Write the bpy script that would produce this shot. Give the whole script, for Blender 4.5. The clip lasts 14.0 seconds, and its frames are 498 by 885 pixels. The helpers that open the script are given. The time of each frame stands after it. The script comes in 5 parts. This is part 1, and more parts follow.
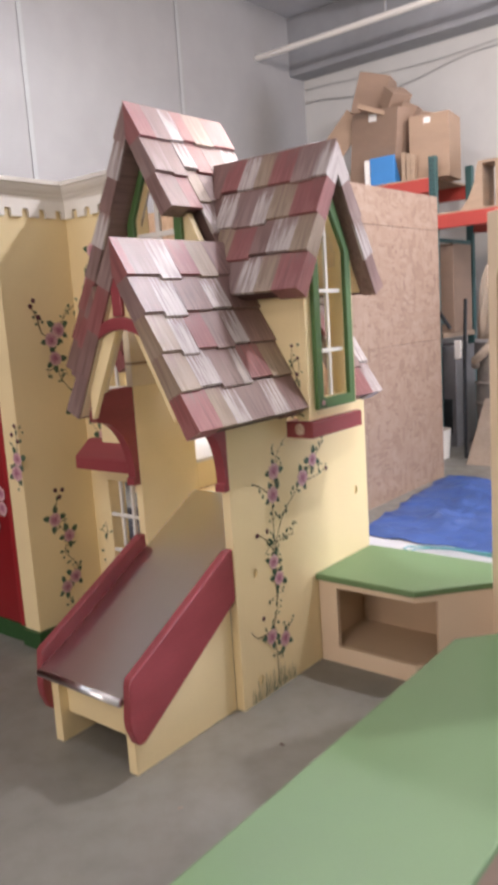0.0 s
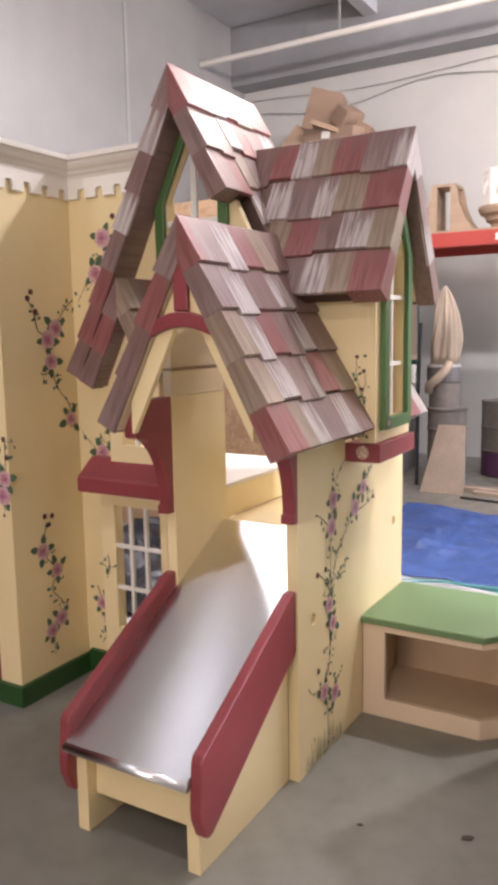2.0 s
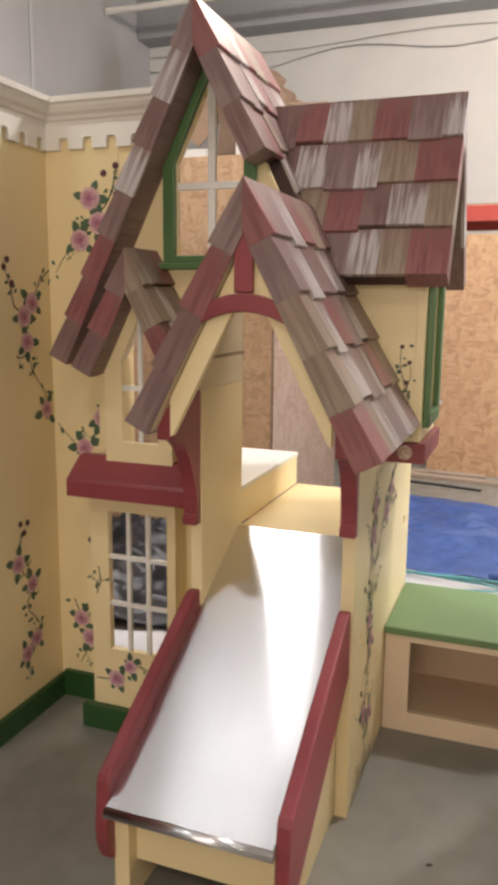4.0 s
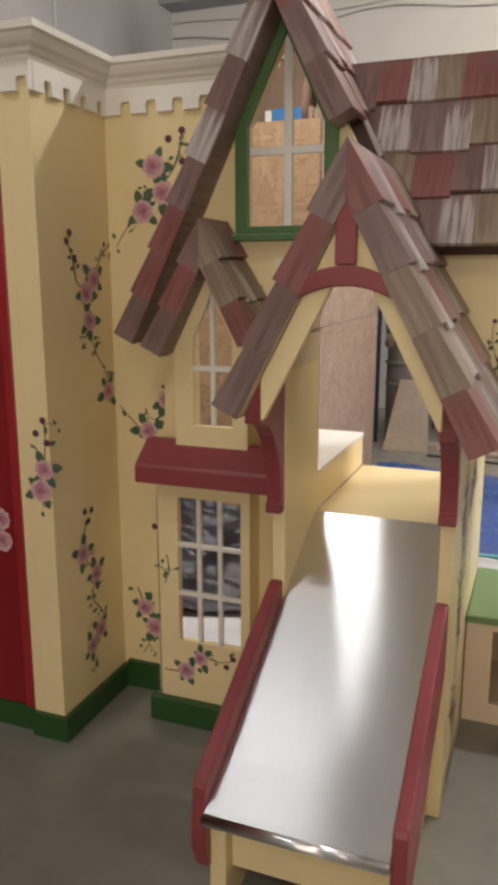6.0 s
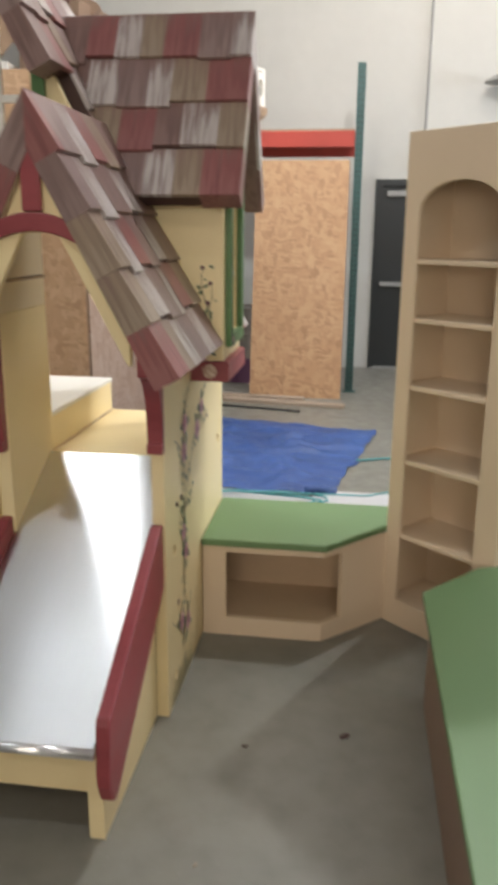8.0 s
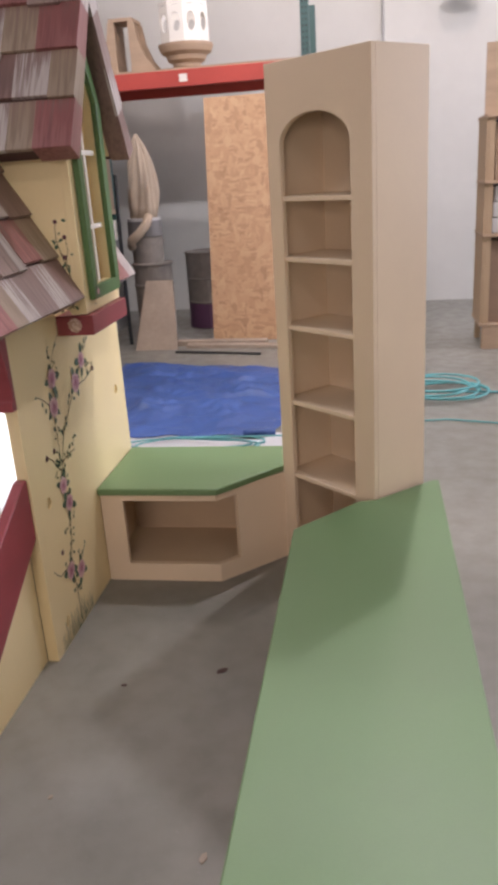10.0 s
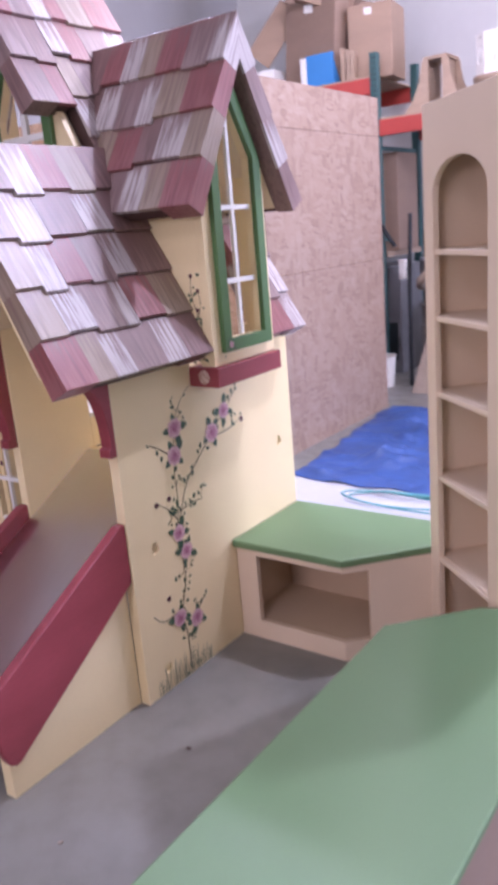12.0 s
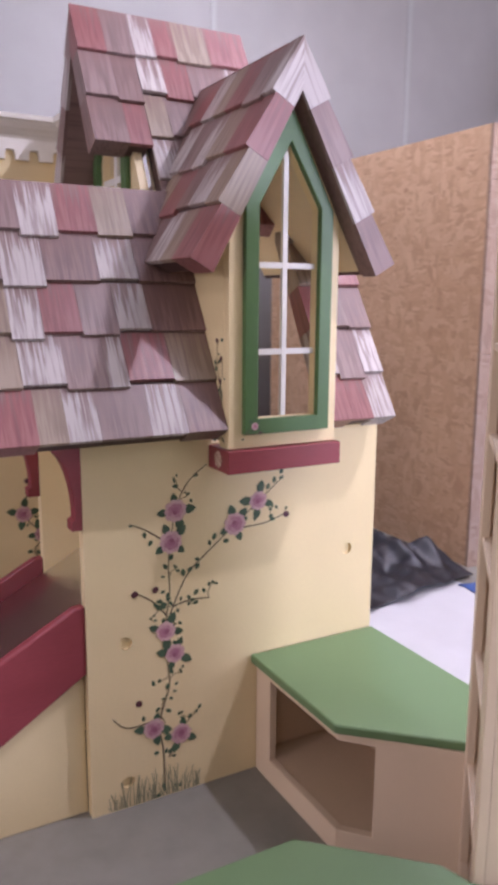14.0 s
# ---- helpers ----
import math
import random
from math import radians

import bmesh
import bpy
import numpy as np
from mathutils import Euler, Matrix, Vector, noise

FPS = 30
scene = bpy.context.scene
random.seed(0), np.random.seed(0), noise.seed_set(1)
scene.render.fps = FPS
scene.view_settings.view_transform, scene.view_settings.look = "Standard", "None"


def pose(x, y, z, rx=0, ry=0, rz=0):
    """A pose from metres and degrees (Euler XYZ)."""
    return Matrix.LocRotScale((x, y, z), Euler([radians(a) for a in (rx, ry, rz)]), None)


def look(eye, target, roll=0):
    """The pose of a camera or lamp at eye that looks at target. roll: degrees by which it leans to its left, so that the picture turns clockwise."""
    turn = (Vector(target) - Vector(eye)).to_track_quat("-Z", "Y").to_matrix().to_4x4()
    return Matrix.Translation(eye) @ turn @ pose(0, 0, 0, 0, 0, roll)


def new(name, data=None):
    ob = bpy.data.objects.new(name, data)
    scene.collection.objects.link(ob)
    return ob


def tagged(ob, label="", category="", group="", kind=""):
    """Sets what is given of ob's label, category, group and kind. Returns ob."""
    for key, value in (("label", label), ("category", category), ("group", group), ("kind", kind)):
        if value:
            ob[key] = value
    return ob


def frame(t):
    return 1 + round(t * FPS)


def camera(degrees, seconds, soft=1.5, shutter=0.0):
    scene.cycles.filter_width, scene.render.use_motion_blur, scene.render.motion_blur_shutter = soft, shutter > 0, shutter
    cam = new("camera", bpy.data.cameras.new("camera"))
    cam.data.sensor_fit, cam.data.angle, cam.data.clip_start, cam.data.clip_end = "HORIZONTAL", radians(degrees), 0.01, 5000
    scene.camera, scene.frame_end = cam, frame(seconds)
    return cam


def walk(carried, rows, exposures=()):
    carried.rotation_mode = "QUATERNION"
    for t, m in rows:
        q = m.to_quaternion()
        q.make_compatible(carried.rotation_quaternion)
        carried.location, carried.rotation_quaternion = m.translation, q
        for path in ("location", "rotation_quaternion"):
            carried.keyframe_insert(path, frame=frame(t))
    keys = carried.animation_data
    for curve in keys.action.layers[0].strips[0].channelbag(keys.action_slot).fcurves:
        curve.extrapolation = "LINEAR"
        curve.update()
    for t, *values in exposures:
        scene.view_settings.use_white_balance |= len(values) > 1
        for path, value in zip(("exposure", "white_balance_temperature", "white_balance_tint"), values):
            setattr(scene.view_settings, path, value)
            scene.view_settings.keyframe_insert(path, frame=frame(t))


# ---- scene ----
cam = camera(35.8, 14.0, soft=4.3, shutter=0.5)
PATH = [
    (0, (1.969, -2.262, 1.623), (0.719, -0.735, 1.302), -3.8),
    (0.5, (1.78, -2.256, 1.616), (0.545, -0.701, 1.375), -1.3),
    (1, (1.57, -2.313, 1.602), (0.425, -0.692, 1.356), -2.1),
    (1.5, (1.362, -2.369, 1.61), (0.33, -0.678, 1.328), -1.1),
    (2, (1.151, -2.273, 1.583), (0.149, -0.566, 1.303), -1.0),
    (2.2, (1.087, -2.251, 1.592), (0.109, -0.53, 1.302), 0.2),
    (4.5, (0.335, -2.196, 1.633), (-0.322, -0.343, 1.267), 0.1),
    (5, (0.253, -2.183, 1.635), (-0.422, -0.339, 1.255), 0.4),
    (5.5, (0.218, -2.159, 1.638), (-0.503, -0.341, 1.222), -0.1),
    (6, (0.202, -2.144, 1.631), (-0.5, -0.32, 1.208), -0.1),
    (6.5, (0.208, -2.136, 1.63), (-0.386, -0.275, 1.201), -0.2),
    (7, (0.241, -2.144, 1.611), (-0.255, -0.256, 1.178), -0.7),
    (7.5, (0.37, -2.174, 1.611), (-0.039, -0.268, 1.16), -1.3),
    (8, (0.576, -2.253, 1.606), (0.315, -0.34, 1.082), 0.5),
    (8.5, (0.709, -2.282, 1.6), (0.539, -0.399, 0.948), -2.0),
    (8.7, (0.794, -2.263, 1.621), (0.605, -0.385, 0.958), -3.2),
    (10.8, (1.384, -2.133, 1.592), (0.819, -0.33, 0.938), -0.7),
    (11, (1.491, -2.079, 1.562), (0.789, -0.311, 0.941), -0.5),
    (11.5, (1.705, -1.949, 1.62), (0.744, -0.309, 0.996), -3.4),
    (12, (1.809, -1.715, 1.626), (0.664, -0.162, 1.098), -4.9),
    (12.5, (1.92, -1.47, 1.624), (0.601, -0.031, 1.189), -3.6),
    (13, (2.048, -1.235, 1.639), (0.598, 0.068, 1.195), -1.2),
    (13.5, (2.051, -0.958, 1.651), (0.48, 0.211, 1.247), -1.3),
    (14, (2.135, -0.616, 1.616), (0.411, 0.327, 1.248), 0.4),
]
EXPOSURES = [
    (0.0, 0.21, 6800, 24), (2.0, 0.31, 6950, 26), (4.5, -0.10, 7500, 18), (5.5, -0.30, 7450, 17), (7.0, -0.18, 7300, 16), (8.0, -0.18, 7000, 13), (8.7, -0.20, 6950, 13),
    (10.8, -0.22, 6850, 33), (11.1, -0.18, 6600, 33), (11.5, 0.20, 5950, 37), (12.0, 0.26, 5750, 42), (12.5, 0.11, 5700, 41), (13.0, -0.02, 5850, 39), (14.0, -0.03, 6250, 37),
]
walk(cam, [(t, look(eye, target, roll)) for t, eye, target, roll in PATH], EXPOSURES)

# ---- world and lamps ----
world = bpy.data.worlds.new("world")
scene.world = world
world.use_nodes = True
world.node_tree.nodes["Background"].inputs[0].default_value = (0.80, 0.85, 1.0, 1)
world.node_tree.nodes["Background"].inputs[1].default_value = 0.02


# ---- materials ----
def mat(name):
    m = bpy.data.materials.new(name)
    m.use_nodes = True
    return m, m.node_tree.nodes, m.node_tree.links, m.node_tree.nodes["Principled BSDF"]


def mixed(n, l, fac, a, b):
    x = n.new("ShaderNodeMix")
    x.data_type = "RGBA"
    for sock, v in ((x.inputs[0], fac), (x.inputs[6], a), (x.inputs[7], b)):
        if isinstance(v, (int, float)):
            sock.default_value = v
        elif isinstance(v, tuple):
            sock.default_value = (*v[:3], 1)
        else:
            l.new(v, sock)
    return x.outputs[2]


def noise_at(n, l, scale, stretch=(1, 1, 1), detail=4.0, coord="Object", rough=0.55, offset=None):
    tc = n.new("ShaderNodeTexCoord")
    mp = n.new("ShaderNodeMapping")
    mp.inputs["Scale"].default_value = stretch
    l.new(tc.outputs[coord], mp.inputs[0])
    if offset is not None:
        l.new(offset, mp.inputs["Location"])
    t = n.new("ShaderNodeTexNoise")
    t.inputs["Scale"].default_value = scale
    t.inputs["Detail"].default_value = detail
    t.inputs["Roughness"].default_value = rough
    l.new(mp.outputs[0], t.inputs["Vector"])
    return t.outputs["Fac"]


def ramp(n, l, fac, stops):
    r = n.new("ShaderNodeValToRGB")
    while len(r.color_ramp.elements) < len(stops):
        r.color_ramp.elements.new(0.5)
    for e, (p, c) in zip(r.color_ramp.elements, stops):
        e.position = p
        e.color = (c, c, c, 1) if isinstance(c, (int, float)) else (*c, 1)
    l.new(fac, r.inputs[0])
    return r.outputs[0]


def bump(n, l, bsdf, height, strength, dist=0.002):
    b = n.new("ShaderNodeBump")
    b.inputs["Strength"].default_value = strength
    b.inputs["Distance"].default_value = dist
    l.new(height, b.inputs["Height"])
    l.new(b.outputs[0], bsdf.inputs["Normal"])


def shade(c, k):
    return tuple(v * k for v in c)


def paint(name, col, rough=0.45, vary=0.12, grain=60, relief=0.15, stretch=(1, 1, 1), coat=0.0):
    """Brushed or rolled paint with faint patches and fine relief."""
    m, n, l, p = mat(name)
    big = noise_at(n, l, 2.2, stretch)
    fine = noise_at(n, l, grain, stretch)
    c = mixed(n, l, ramp(n, l, big, [(0.3, 0.0), (0.7, 1.0)]), shade(col, 1 - vary), shade(col, 1 + vary * 0.5))
    c = mixed(n, l, ramp(n, l, fine, [(0.35, 0.0), (0.75, 0.35)]), c, shade(col, 1 - vary * 1.6))
    l.new(c, p.inputs["Base Color"])
    l.new(ramp(n, l, big, [(0.2, max(rough - 0.08, 0)), (0.8, min(rough + 0.1, 1))]), p.inputs["Roughness"])
    p.inputs["Coat Weight"].default_value = coat
    bump(n, l, p, fine, relief)
    return m


YELLOW = paint("yellow_paint", (0.85, 0.70, 0.400), 0.42, 0.05, 90, 0.08)
CREAM = paint("cream_panel", (0.75, 0.60, 0.43), 0.5, 0.05, 120, 0.08)
RED = paint("brick_red_paint", (0.29, 0.052, 0.060), 0.38, 0.18, 40, 0.2, (1, 1, 4))
SET_RED = paint("dull_brick_red", (0.13, 0.045, 0.038), 0.5, 0.15, 20, 0.15)
DOOR_RED = paint("dark_red_paint", (0.26, 0.012, 0.016), 0.35, 0.12, 40, 0.15)
JAMB_RED = paint("bright_red_paint", (0.34, 0.022, 0.026), 0.35, 0.1, 40, 0.12)
GREEN = paint("window_green_paint", (0.070, 0.165, 0.050), 0.4, 0.12, 60, 0.15)
TOP_GREEN = paint("bench_green_paint", (0.140, 0.247, 0.110), 0.46, 0.06, 140, 0.05)
BASE_GREEN = paint("dark_green_paint", (0.020, 0.085, 0.022), 0.4, 0.15, 60, 0.12)
WHITE = paint("white_paint", (0.80, 0.78, 0.72), 0.4, 0.05, 80, 0.08)
CORNICE = paint("cornice_white_paint", (0.85, 0.83, 0.77), 0.4, 0.05, 80, 0.06)
# cream darkened to brown to put the bench side's shade into its colour
BENCH_SIDE = paint("shaded_cream_board", (0.30, 0.205, 0.15), 0.5, 0.10, 40, 0.1)
# browner than the cream panels, shade of the recess put into the colour
CUBBY = paint("shaded_cubby_board", (0.60, 0.44, 0.29), 0.7, 0.1, 120, 0.15)
SOFFIT = paint("raw_fibreboard", (0.42, 0.30, 0.19), 0.7, 0.12, 150, 0.2)
EDGE = paint("dark_brown_eave", (0.075, 0.036, 0.030), 0.6, 0.2, 60, 0.2)
STEM = paint("painted_stem", (0.155, 0.115, 0.072), 0.5, 0.2, 90, 0.0)
LEAF = paint("painted_leaf", (0.080, 0.145, 0.082), 0.5, 0.3, 30, 0.0)
GRASS = paint("painted_grass", (0.33, 0.32, 0.20), 0.5, 0.25, 30, 0.0)
BUD = paint("painted_bud", (0.135, 0.04, 0.058), 0.5, 0.3, 30, 0.0)
DUSTY = paint("dusty_grey_metal", (0.25, 0.225, 0.20), 0.75, 0.4, 14, 0.25)
DRAPE = paint("grey_dust_sheet", (0.17, 0.165, 0.165), 0.45, 0.35, 9, 0.3)
RACK_RED = paint("rack_orange_red", (0.47, 0.062, 0.045), 0.42, 0.12, 30, 0.15)
RACK_GREEN = paint("rack_dark_green", (0.035, 0.10, 0.095), 0.45, 0.15, 30, 0.15)
BLACK = paint("black_paint", (0.016, 0.020, 0.022), 0.4, 0.2, 30, 0.1)
GREY_METAL = paint("grey_metal_paint", (0.33, 0.33, 0.32), 0.4, 0.1, 30, 0.1)
PURPLE = paint("purple_band_paint", (0.115, 0.045, 0.10), 0.45, 0.15, 30, 0.1)
CARD = paint("cardboard", (0.36, 0.245, 0.165), 0.8, 0.12, 25, 0.3, (1, 1, 3))
CARD_DARK = paint("brown_cardboard", (0.27, 0.18, 0.125), 0.8, 0.14, 25, 0.3, (1, 1, 3))
BOX_BLUE = paint("blue_box", (0.035, 0.22, 0.52), 0.45, 0.08, 30, 0.1)
PLY = paint("raw_plywood", (0.42, 0.30, 0.205), 0.65, 0.16, 18, 0.25, (1, 1, 6))
CLOTH = paint("canvas_bag", (0.44, 0.355, 0.27), 0.9, 0.2, 60, 0.5)
WALL_WHITE = paint("warehouse_white_wall", (0.56, 0.56, 0.53), 0.65, 0.05, 8, 0.15)
WALL_GREY = paint("warehouse_grey_panel", (0.285, 0.275, 0.265), 0.6, 0.08, 5, 0.15)
DECK_GREY = paint("ceiling_deck", (0.52, 0.53, 0.55), 0.6, 0.12, 4, 0.2)
BEAM_GREY = paint("ceiling_beam", (0.30, 0.31, 0.32), 0.6, 0.12, 6, 0.2)
HOSE = paint("teal_hose", (0.10, 0.40, 0.42), 0.4, 0.15, 30, 0.1)
# cream dulled from the wall yellow, with the boards' shade put into it
SHADE_LINING = paint("shaded_cream_lining", (0.79, 0.67, 0.46), 0.5, 0.06, 60, 0.1)
PAD = paint("grey_white_sheet", (0.56, 0.56, 0.57), 0.5, 0.08, 8, 0.1)
DEBRIS = paint("dusty_offcut", (0.43, 0.345, 0.27), 0.85, 0.25, 30, 0.4)


def shingle_paint(name, base, streak, amount):
    """Dry-brushed shingle: brown at its head, colour and pale streaks towards its butt, different on every piece."""
    m, n, l, p = mat(name)
    info = n.new("ShaderNodeObjectInfo")
    off = n.new("ShaderNodeVectorMath")
    off.operation = "SCALE"
    off.inputs[0].default_value = (7.0, 3.0, 5.0)
    l.new(info.outputs["Random"], off.inputs["Scale"])
    lines = noise_at(n, l, 9, (9, 0.3, 7), 2.5, offset=off.outputs[0])
    tc = n.new("ShaderNodeTexCoord")
    xyz = n.new("ShaderNodeSeparateXYZ")
    l.new(tc.outputs["Object"], xyz.inputs[0])
    wobble = n.new("ShaderNodeMath")
    wobble.operation = "MULTIPLY_ADD"
    wobble.inputs[1].default_value = 0.010
    l.new(lines, wobble.inputs[0])
    l.new(xyz.outputs[0], wobble.inputs[2])
    teeth = n.new("ShaderNodeMath")
    teeth.operation = "PINGPONG"
    teeth.inputs[1].default_value = 0.0046
    l.new(wobble.outputs[0], teeth.inputs[0])
    comb = n.new("ShaderNodeMath")
    comb.operation = "MULTIPLY_ADD"
    comb.inputs[1].default_value = 34.0
    l.new(teeth.outputs[0], comb.inputs[0])
    l.new(lines, comb.inputs[2])
    head = n.new("ShaderNodeMath")
    head.operation = "MULTIPLY_ADD"
    head.inputs[1].default_value = 2.6
    l.new(xyz.outputs[1], head.inputs[0])
    l.new(comb.outputs[0], head.inputs[2])
    c = mixed(n, l, ramp(n, l, lines, [(0.32, 0.0), (0.66, 1.0)]), shade(base, 0.76), shade(base, 1.16))
    c = mixed(n, l, ramp(n, l, head.outputs[0], [(0.40, 0.0), (0.70, 1.0)]), (0.225, 0.130, 0.115), c)
    reach = ramp(n, l, head.outputs[0], [(0.80 - amount, 0.0), (0.94 - amount, 0.95)])
    bristle = ramp(n, l, lines, [(0.40, 0.30), (0.54, 1.0)])
    both = n.new("ShaderNodeMath")
    both.operation = "MULTIPLY"
    l.new(reach, both.inputs[0])
    l.new(bristle, both.inputs[1])
    c = mixed(n, l, both.outputs[0], c, streak)
    dark = ramp(n, l, info.outputs["Random"], [(0.0, 0.0), (1.0, 0.3)])
    c = mixed(n, l, dark, c, shade(base, 0.75))
    l.new(c, p.inputs["Base Color"])
    p.inputs["Roughness"].default_value = 0.38
    bump(n, l, p, lines, 0.25, 0.002)
    return m


SHINGLES = [
    shingle_paint("shingle_red", (0.25, 0.085, 0.080), (0.29, 0.115, 0.108), -0.05),
    shingle_paint("shingle_mauve", (0.22, 0.142, 0.128), (0.27, 0.19, 0.172), -0.06),
    shingle_paint("shingle_tan", (0.275, 0.20, 0.142), (0.335, 0.26, 0.195), -0.03),
    shingle_paint("shingle_white", (0.27, 0.195, 0.175), (0.54, 0.50, 0.48), 0.19),
    shingle_paint("shingle_brown", (0.195, 0.115, 0.10), (0.24, 0.15, 0.135), -0.05),
]


def osb(name, tint=(1, 1, 1), flake=38, deep=0.12):
    m, n, l, p = mat(name)
    tc = n.new("ShaderNodeTexCoord")
    warp = n.new("ShaderNodeTexNoise")
    warp.inputs["Scale"].default_value = 14
    l.new(tc.outputs["Object"], warp.inputs["Vector"])
    add = n.new("ShaderNodeMix")
    add.data_type = "VECTOR"
    add.inputs[0].default_value = 0.06
    l.new(tc.outputs["Object"], add.inputs[4])
    l.new(warp.outputs["Color"], add.inputs[5])
    v = n.new("ShaderNodeTexVoronoi")
    v.inputs["Scale"].default_value = flake
    v.inputs["Randomness"].default_value = 1.0
    mp = n.new("ShaderNodeMapping")
    mp.inputs["Scale"].default_value = (1.3, 1.3, 0.8)
    mp.inputs["Rotation"].default_value = (0.4, 0.5, 0.3)
    l.new(add.outputs[1], mp.inputs[0])
    l.new(mp.outputs[0], v.inputs["Vector"])
    sep = n.new("ShaderNodeSeparateColor")
    l.new(v.outputs["Color"], sep.inputs[0])
    pick = sep.outputs[0]
    for k, stretch in enumerate(((1.0, 1.0, 0.28), (0.34, 0.34, 1.5))):
        turn = n.new("ShaderNodeMapping")
        turn.inputs["Scale"].default_value = stretch
        turn.inputs["Rotation"].default_value = (0.5 - 0.9 * k, 0.35 - 0.8 * k, 0.2)
        l.new(add.outputs[1], turn.inputs[0])
        fl = n.new("ShaderNodeTexVoronoi")
        fl.inputs["Scale"].default_value = flake * 2.2
        l.new(turn.outputs[0], fl.inputs["Vector"])
        fs = n.new("ShaderNodeSeparateColor")
        l.new(fl.outputs["Color"], fs.inputs[0])
        which = ramp(n, l, sep.outputs[2 - k], [(0.40, 0.0), (0.60, 1.0)])
        pick = mixed(n, l, which, pick, fs.outputs[0])
    c = ramp(n, l, pick, [(0.0, ((0.47 - deep * 0.5) * tint[0], (0.31 - deep * 0.38) * tint[1], (0.195 - deep * 0.25) * tint[2])), (0.45, (0.47 * tint[0], 0.31 * tint[1], 0.195 * tint[2])), (1.0, (0.53 * tint[0], 0.375 * tint[1], 0.245 * tint[2]))])
    spots = noise_at(n, l, 17, (1, 1, 1.8), 6.0)
    c = mixed(n, l, ramp(n, l, spots, [(0.64, 0.0), (0.74, 0.6)]), c, (0.24 * tint[0], 0.10 * tint[1], 0.06 * tint[2]))
    wide = noise_at(n, l, 1.5)
    c = mixed(n, l, ramp(n, l, wide, [(0.35, 0.0), (0.75, 0.3)]), c, (0.42 * tint[0], 0.26 * tint[1], 0.15 * tint[2]))
    l.new(c, p.inputs["Base Color"])
    p.inputs["Roughness"].default_value = 0.7
    bump(n, l, p, sep.outputs[1], 0.35, 0.002)
    return m


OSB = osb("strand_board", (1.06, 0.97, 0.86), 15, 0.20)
# same board for the front, colour raised to look strongly lit
OSB_LIT_FRONT = osb("front_lit_strand_board", (1.30, 1.27, 1.22), 17, 0.16)
# same board for the side, tint cooled and darkened for its light
OSB_COOL_SIDE = osb("cool_lit_strand_board", (0.70, 0.725, 0.84), 14, 0.19)


def concrete(name):
    m, n, l, p = mat(name)
    a = noise_at(n, l, 0.7, detail=6)
    b = noise_at(n, l, 9, detail=6)
    f = noise_at(n, l, 160, detail=2)
    c = mixed(n, l, ramp(n, l, a, [(0.3, 0.0), (0.7, 1.0)]), (0.190, 0.184, 0.158), (0.255, 0.248, 0.215))
    c = mixed(n, l, ramp(n, l, b, [(0.40, 0.0), (0.75, 0.35)]), c, (0.150, 0.145, 0.124))
    c = mixed(n, l, ramp(n, l, f, [(0.70, 0.0), (0.78, 0.5)]), c, (0.55, 0.53, 0.50))
    l.new(c, p.inputs["Base Color"])
    l.new(ramp(n, l, b, [(0.3, 0.34), (0.7, 0.54)]), p.inputs["Roughness"])
    bump(n, l, p, f, 0.08, 0.001)
    return m


CONCRETE = concrete("worn_grey_concrete")


def steel(name, rough=0.22):
    m, n, l, p = mat(name)
    g = noise_at(n, l, 14, (8, 0.15, 1), 2.0)
    s = noise_at(n, l, 3)
    c = mixed(n, l, g, (0.78, 0.785, 0.79), (0.82, 0.825, 0.83))
    l.new(c, p.inputs["Base Color"])
    p.inputs["Metallic"].default_value = 1.0
    l.new(ramp(n, l, s, [(0.2, rough - 0.01), (0.8, rough + 0.02)]), p.inputs["Roughness"])
    p.inputs["Anisotropic"].default_value = 1.0
    along = n.new("ShaderNodeTangent")
    along.direction_type, along.axis = "RADIAL", "X"
    l.new(along.outputs[0], p.inputs["Tangent"])
    return m


STEEL = steel("brushed_stainless_steel", 0.28)


def plastic_sheet(name, col, rough):
    m, n, l, p = mat(name)
    a = noise_at(n, l, 4, detail=5)
    b = noise_at(n, l, 26, detail=5)
    c = mixed(n, l, ramp(n, l, a, [(0.3, 0.0), (0.7, 1.0)]), shade(col, 0.72), shade(col, 1.2))
    c = mixed(n, l, ramp(n, l, b, [(0.66, 0.0), (0.76, 0.35)]), c, (0.45, 0.48, 0.55))
    l.new(c, p.inputs["Base Color"])
    p.inputs["Roughness"].default_value = rough
    bump(n, l, p, a, 0.25, 0.01)
    return m


TARP = plastic_sheet("blue_tarpaulin", (0.034, 0.088, 0.275), 0.5)
BAG = plastic_sheet("black_plastic_sheet", (0.013, 0.013, 0.017), 0.40)


def petals(name, low, high):
    """Painted rose petals, each petal a slightly different pink."""
    m, n, l, p = mat(name)
    g = n.new("ShaderNodeNewGeometry")
    c = ramp(n, l, g.outputs["Random Per Island"], [(0.0, low), (1.0, high)])
    l.new(c, p.inputs["Base Color"])
    p.inputs["Roughness"].default_value = 0.5
    return m


PETAL = [
    petals("outer_petals", (0.60, 0.36, 0.38), (0.68, 0.46, 0.44)),
    petals("middle_petals", (0.46, 0.20, 0.26), (0.60, 0.34, 0.37)),
    petals("inner_petals", (0.30, 0.085, 0.14), (0.46, 0.19, 0.26)),
]

CREAM_ROSE = petals("cream_petals", (0.42, 0.26, 0.19), (0.66, 0.52, 0.42))


def glow(name, col, strength):
    m, n, l, p = mat(name)
    p.inputs["Base Color"].default_value = (*col, 1)
    p.inputs["Emission Color"].default_value = (*col, 1)
    p.inputs["Emission Strength"].default_value = strength
    return m


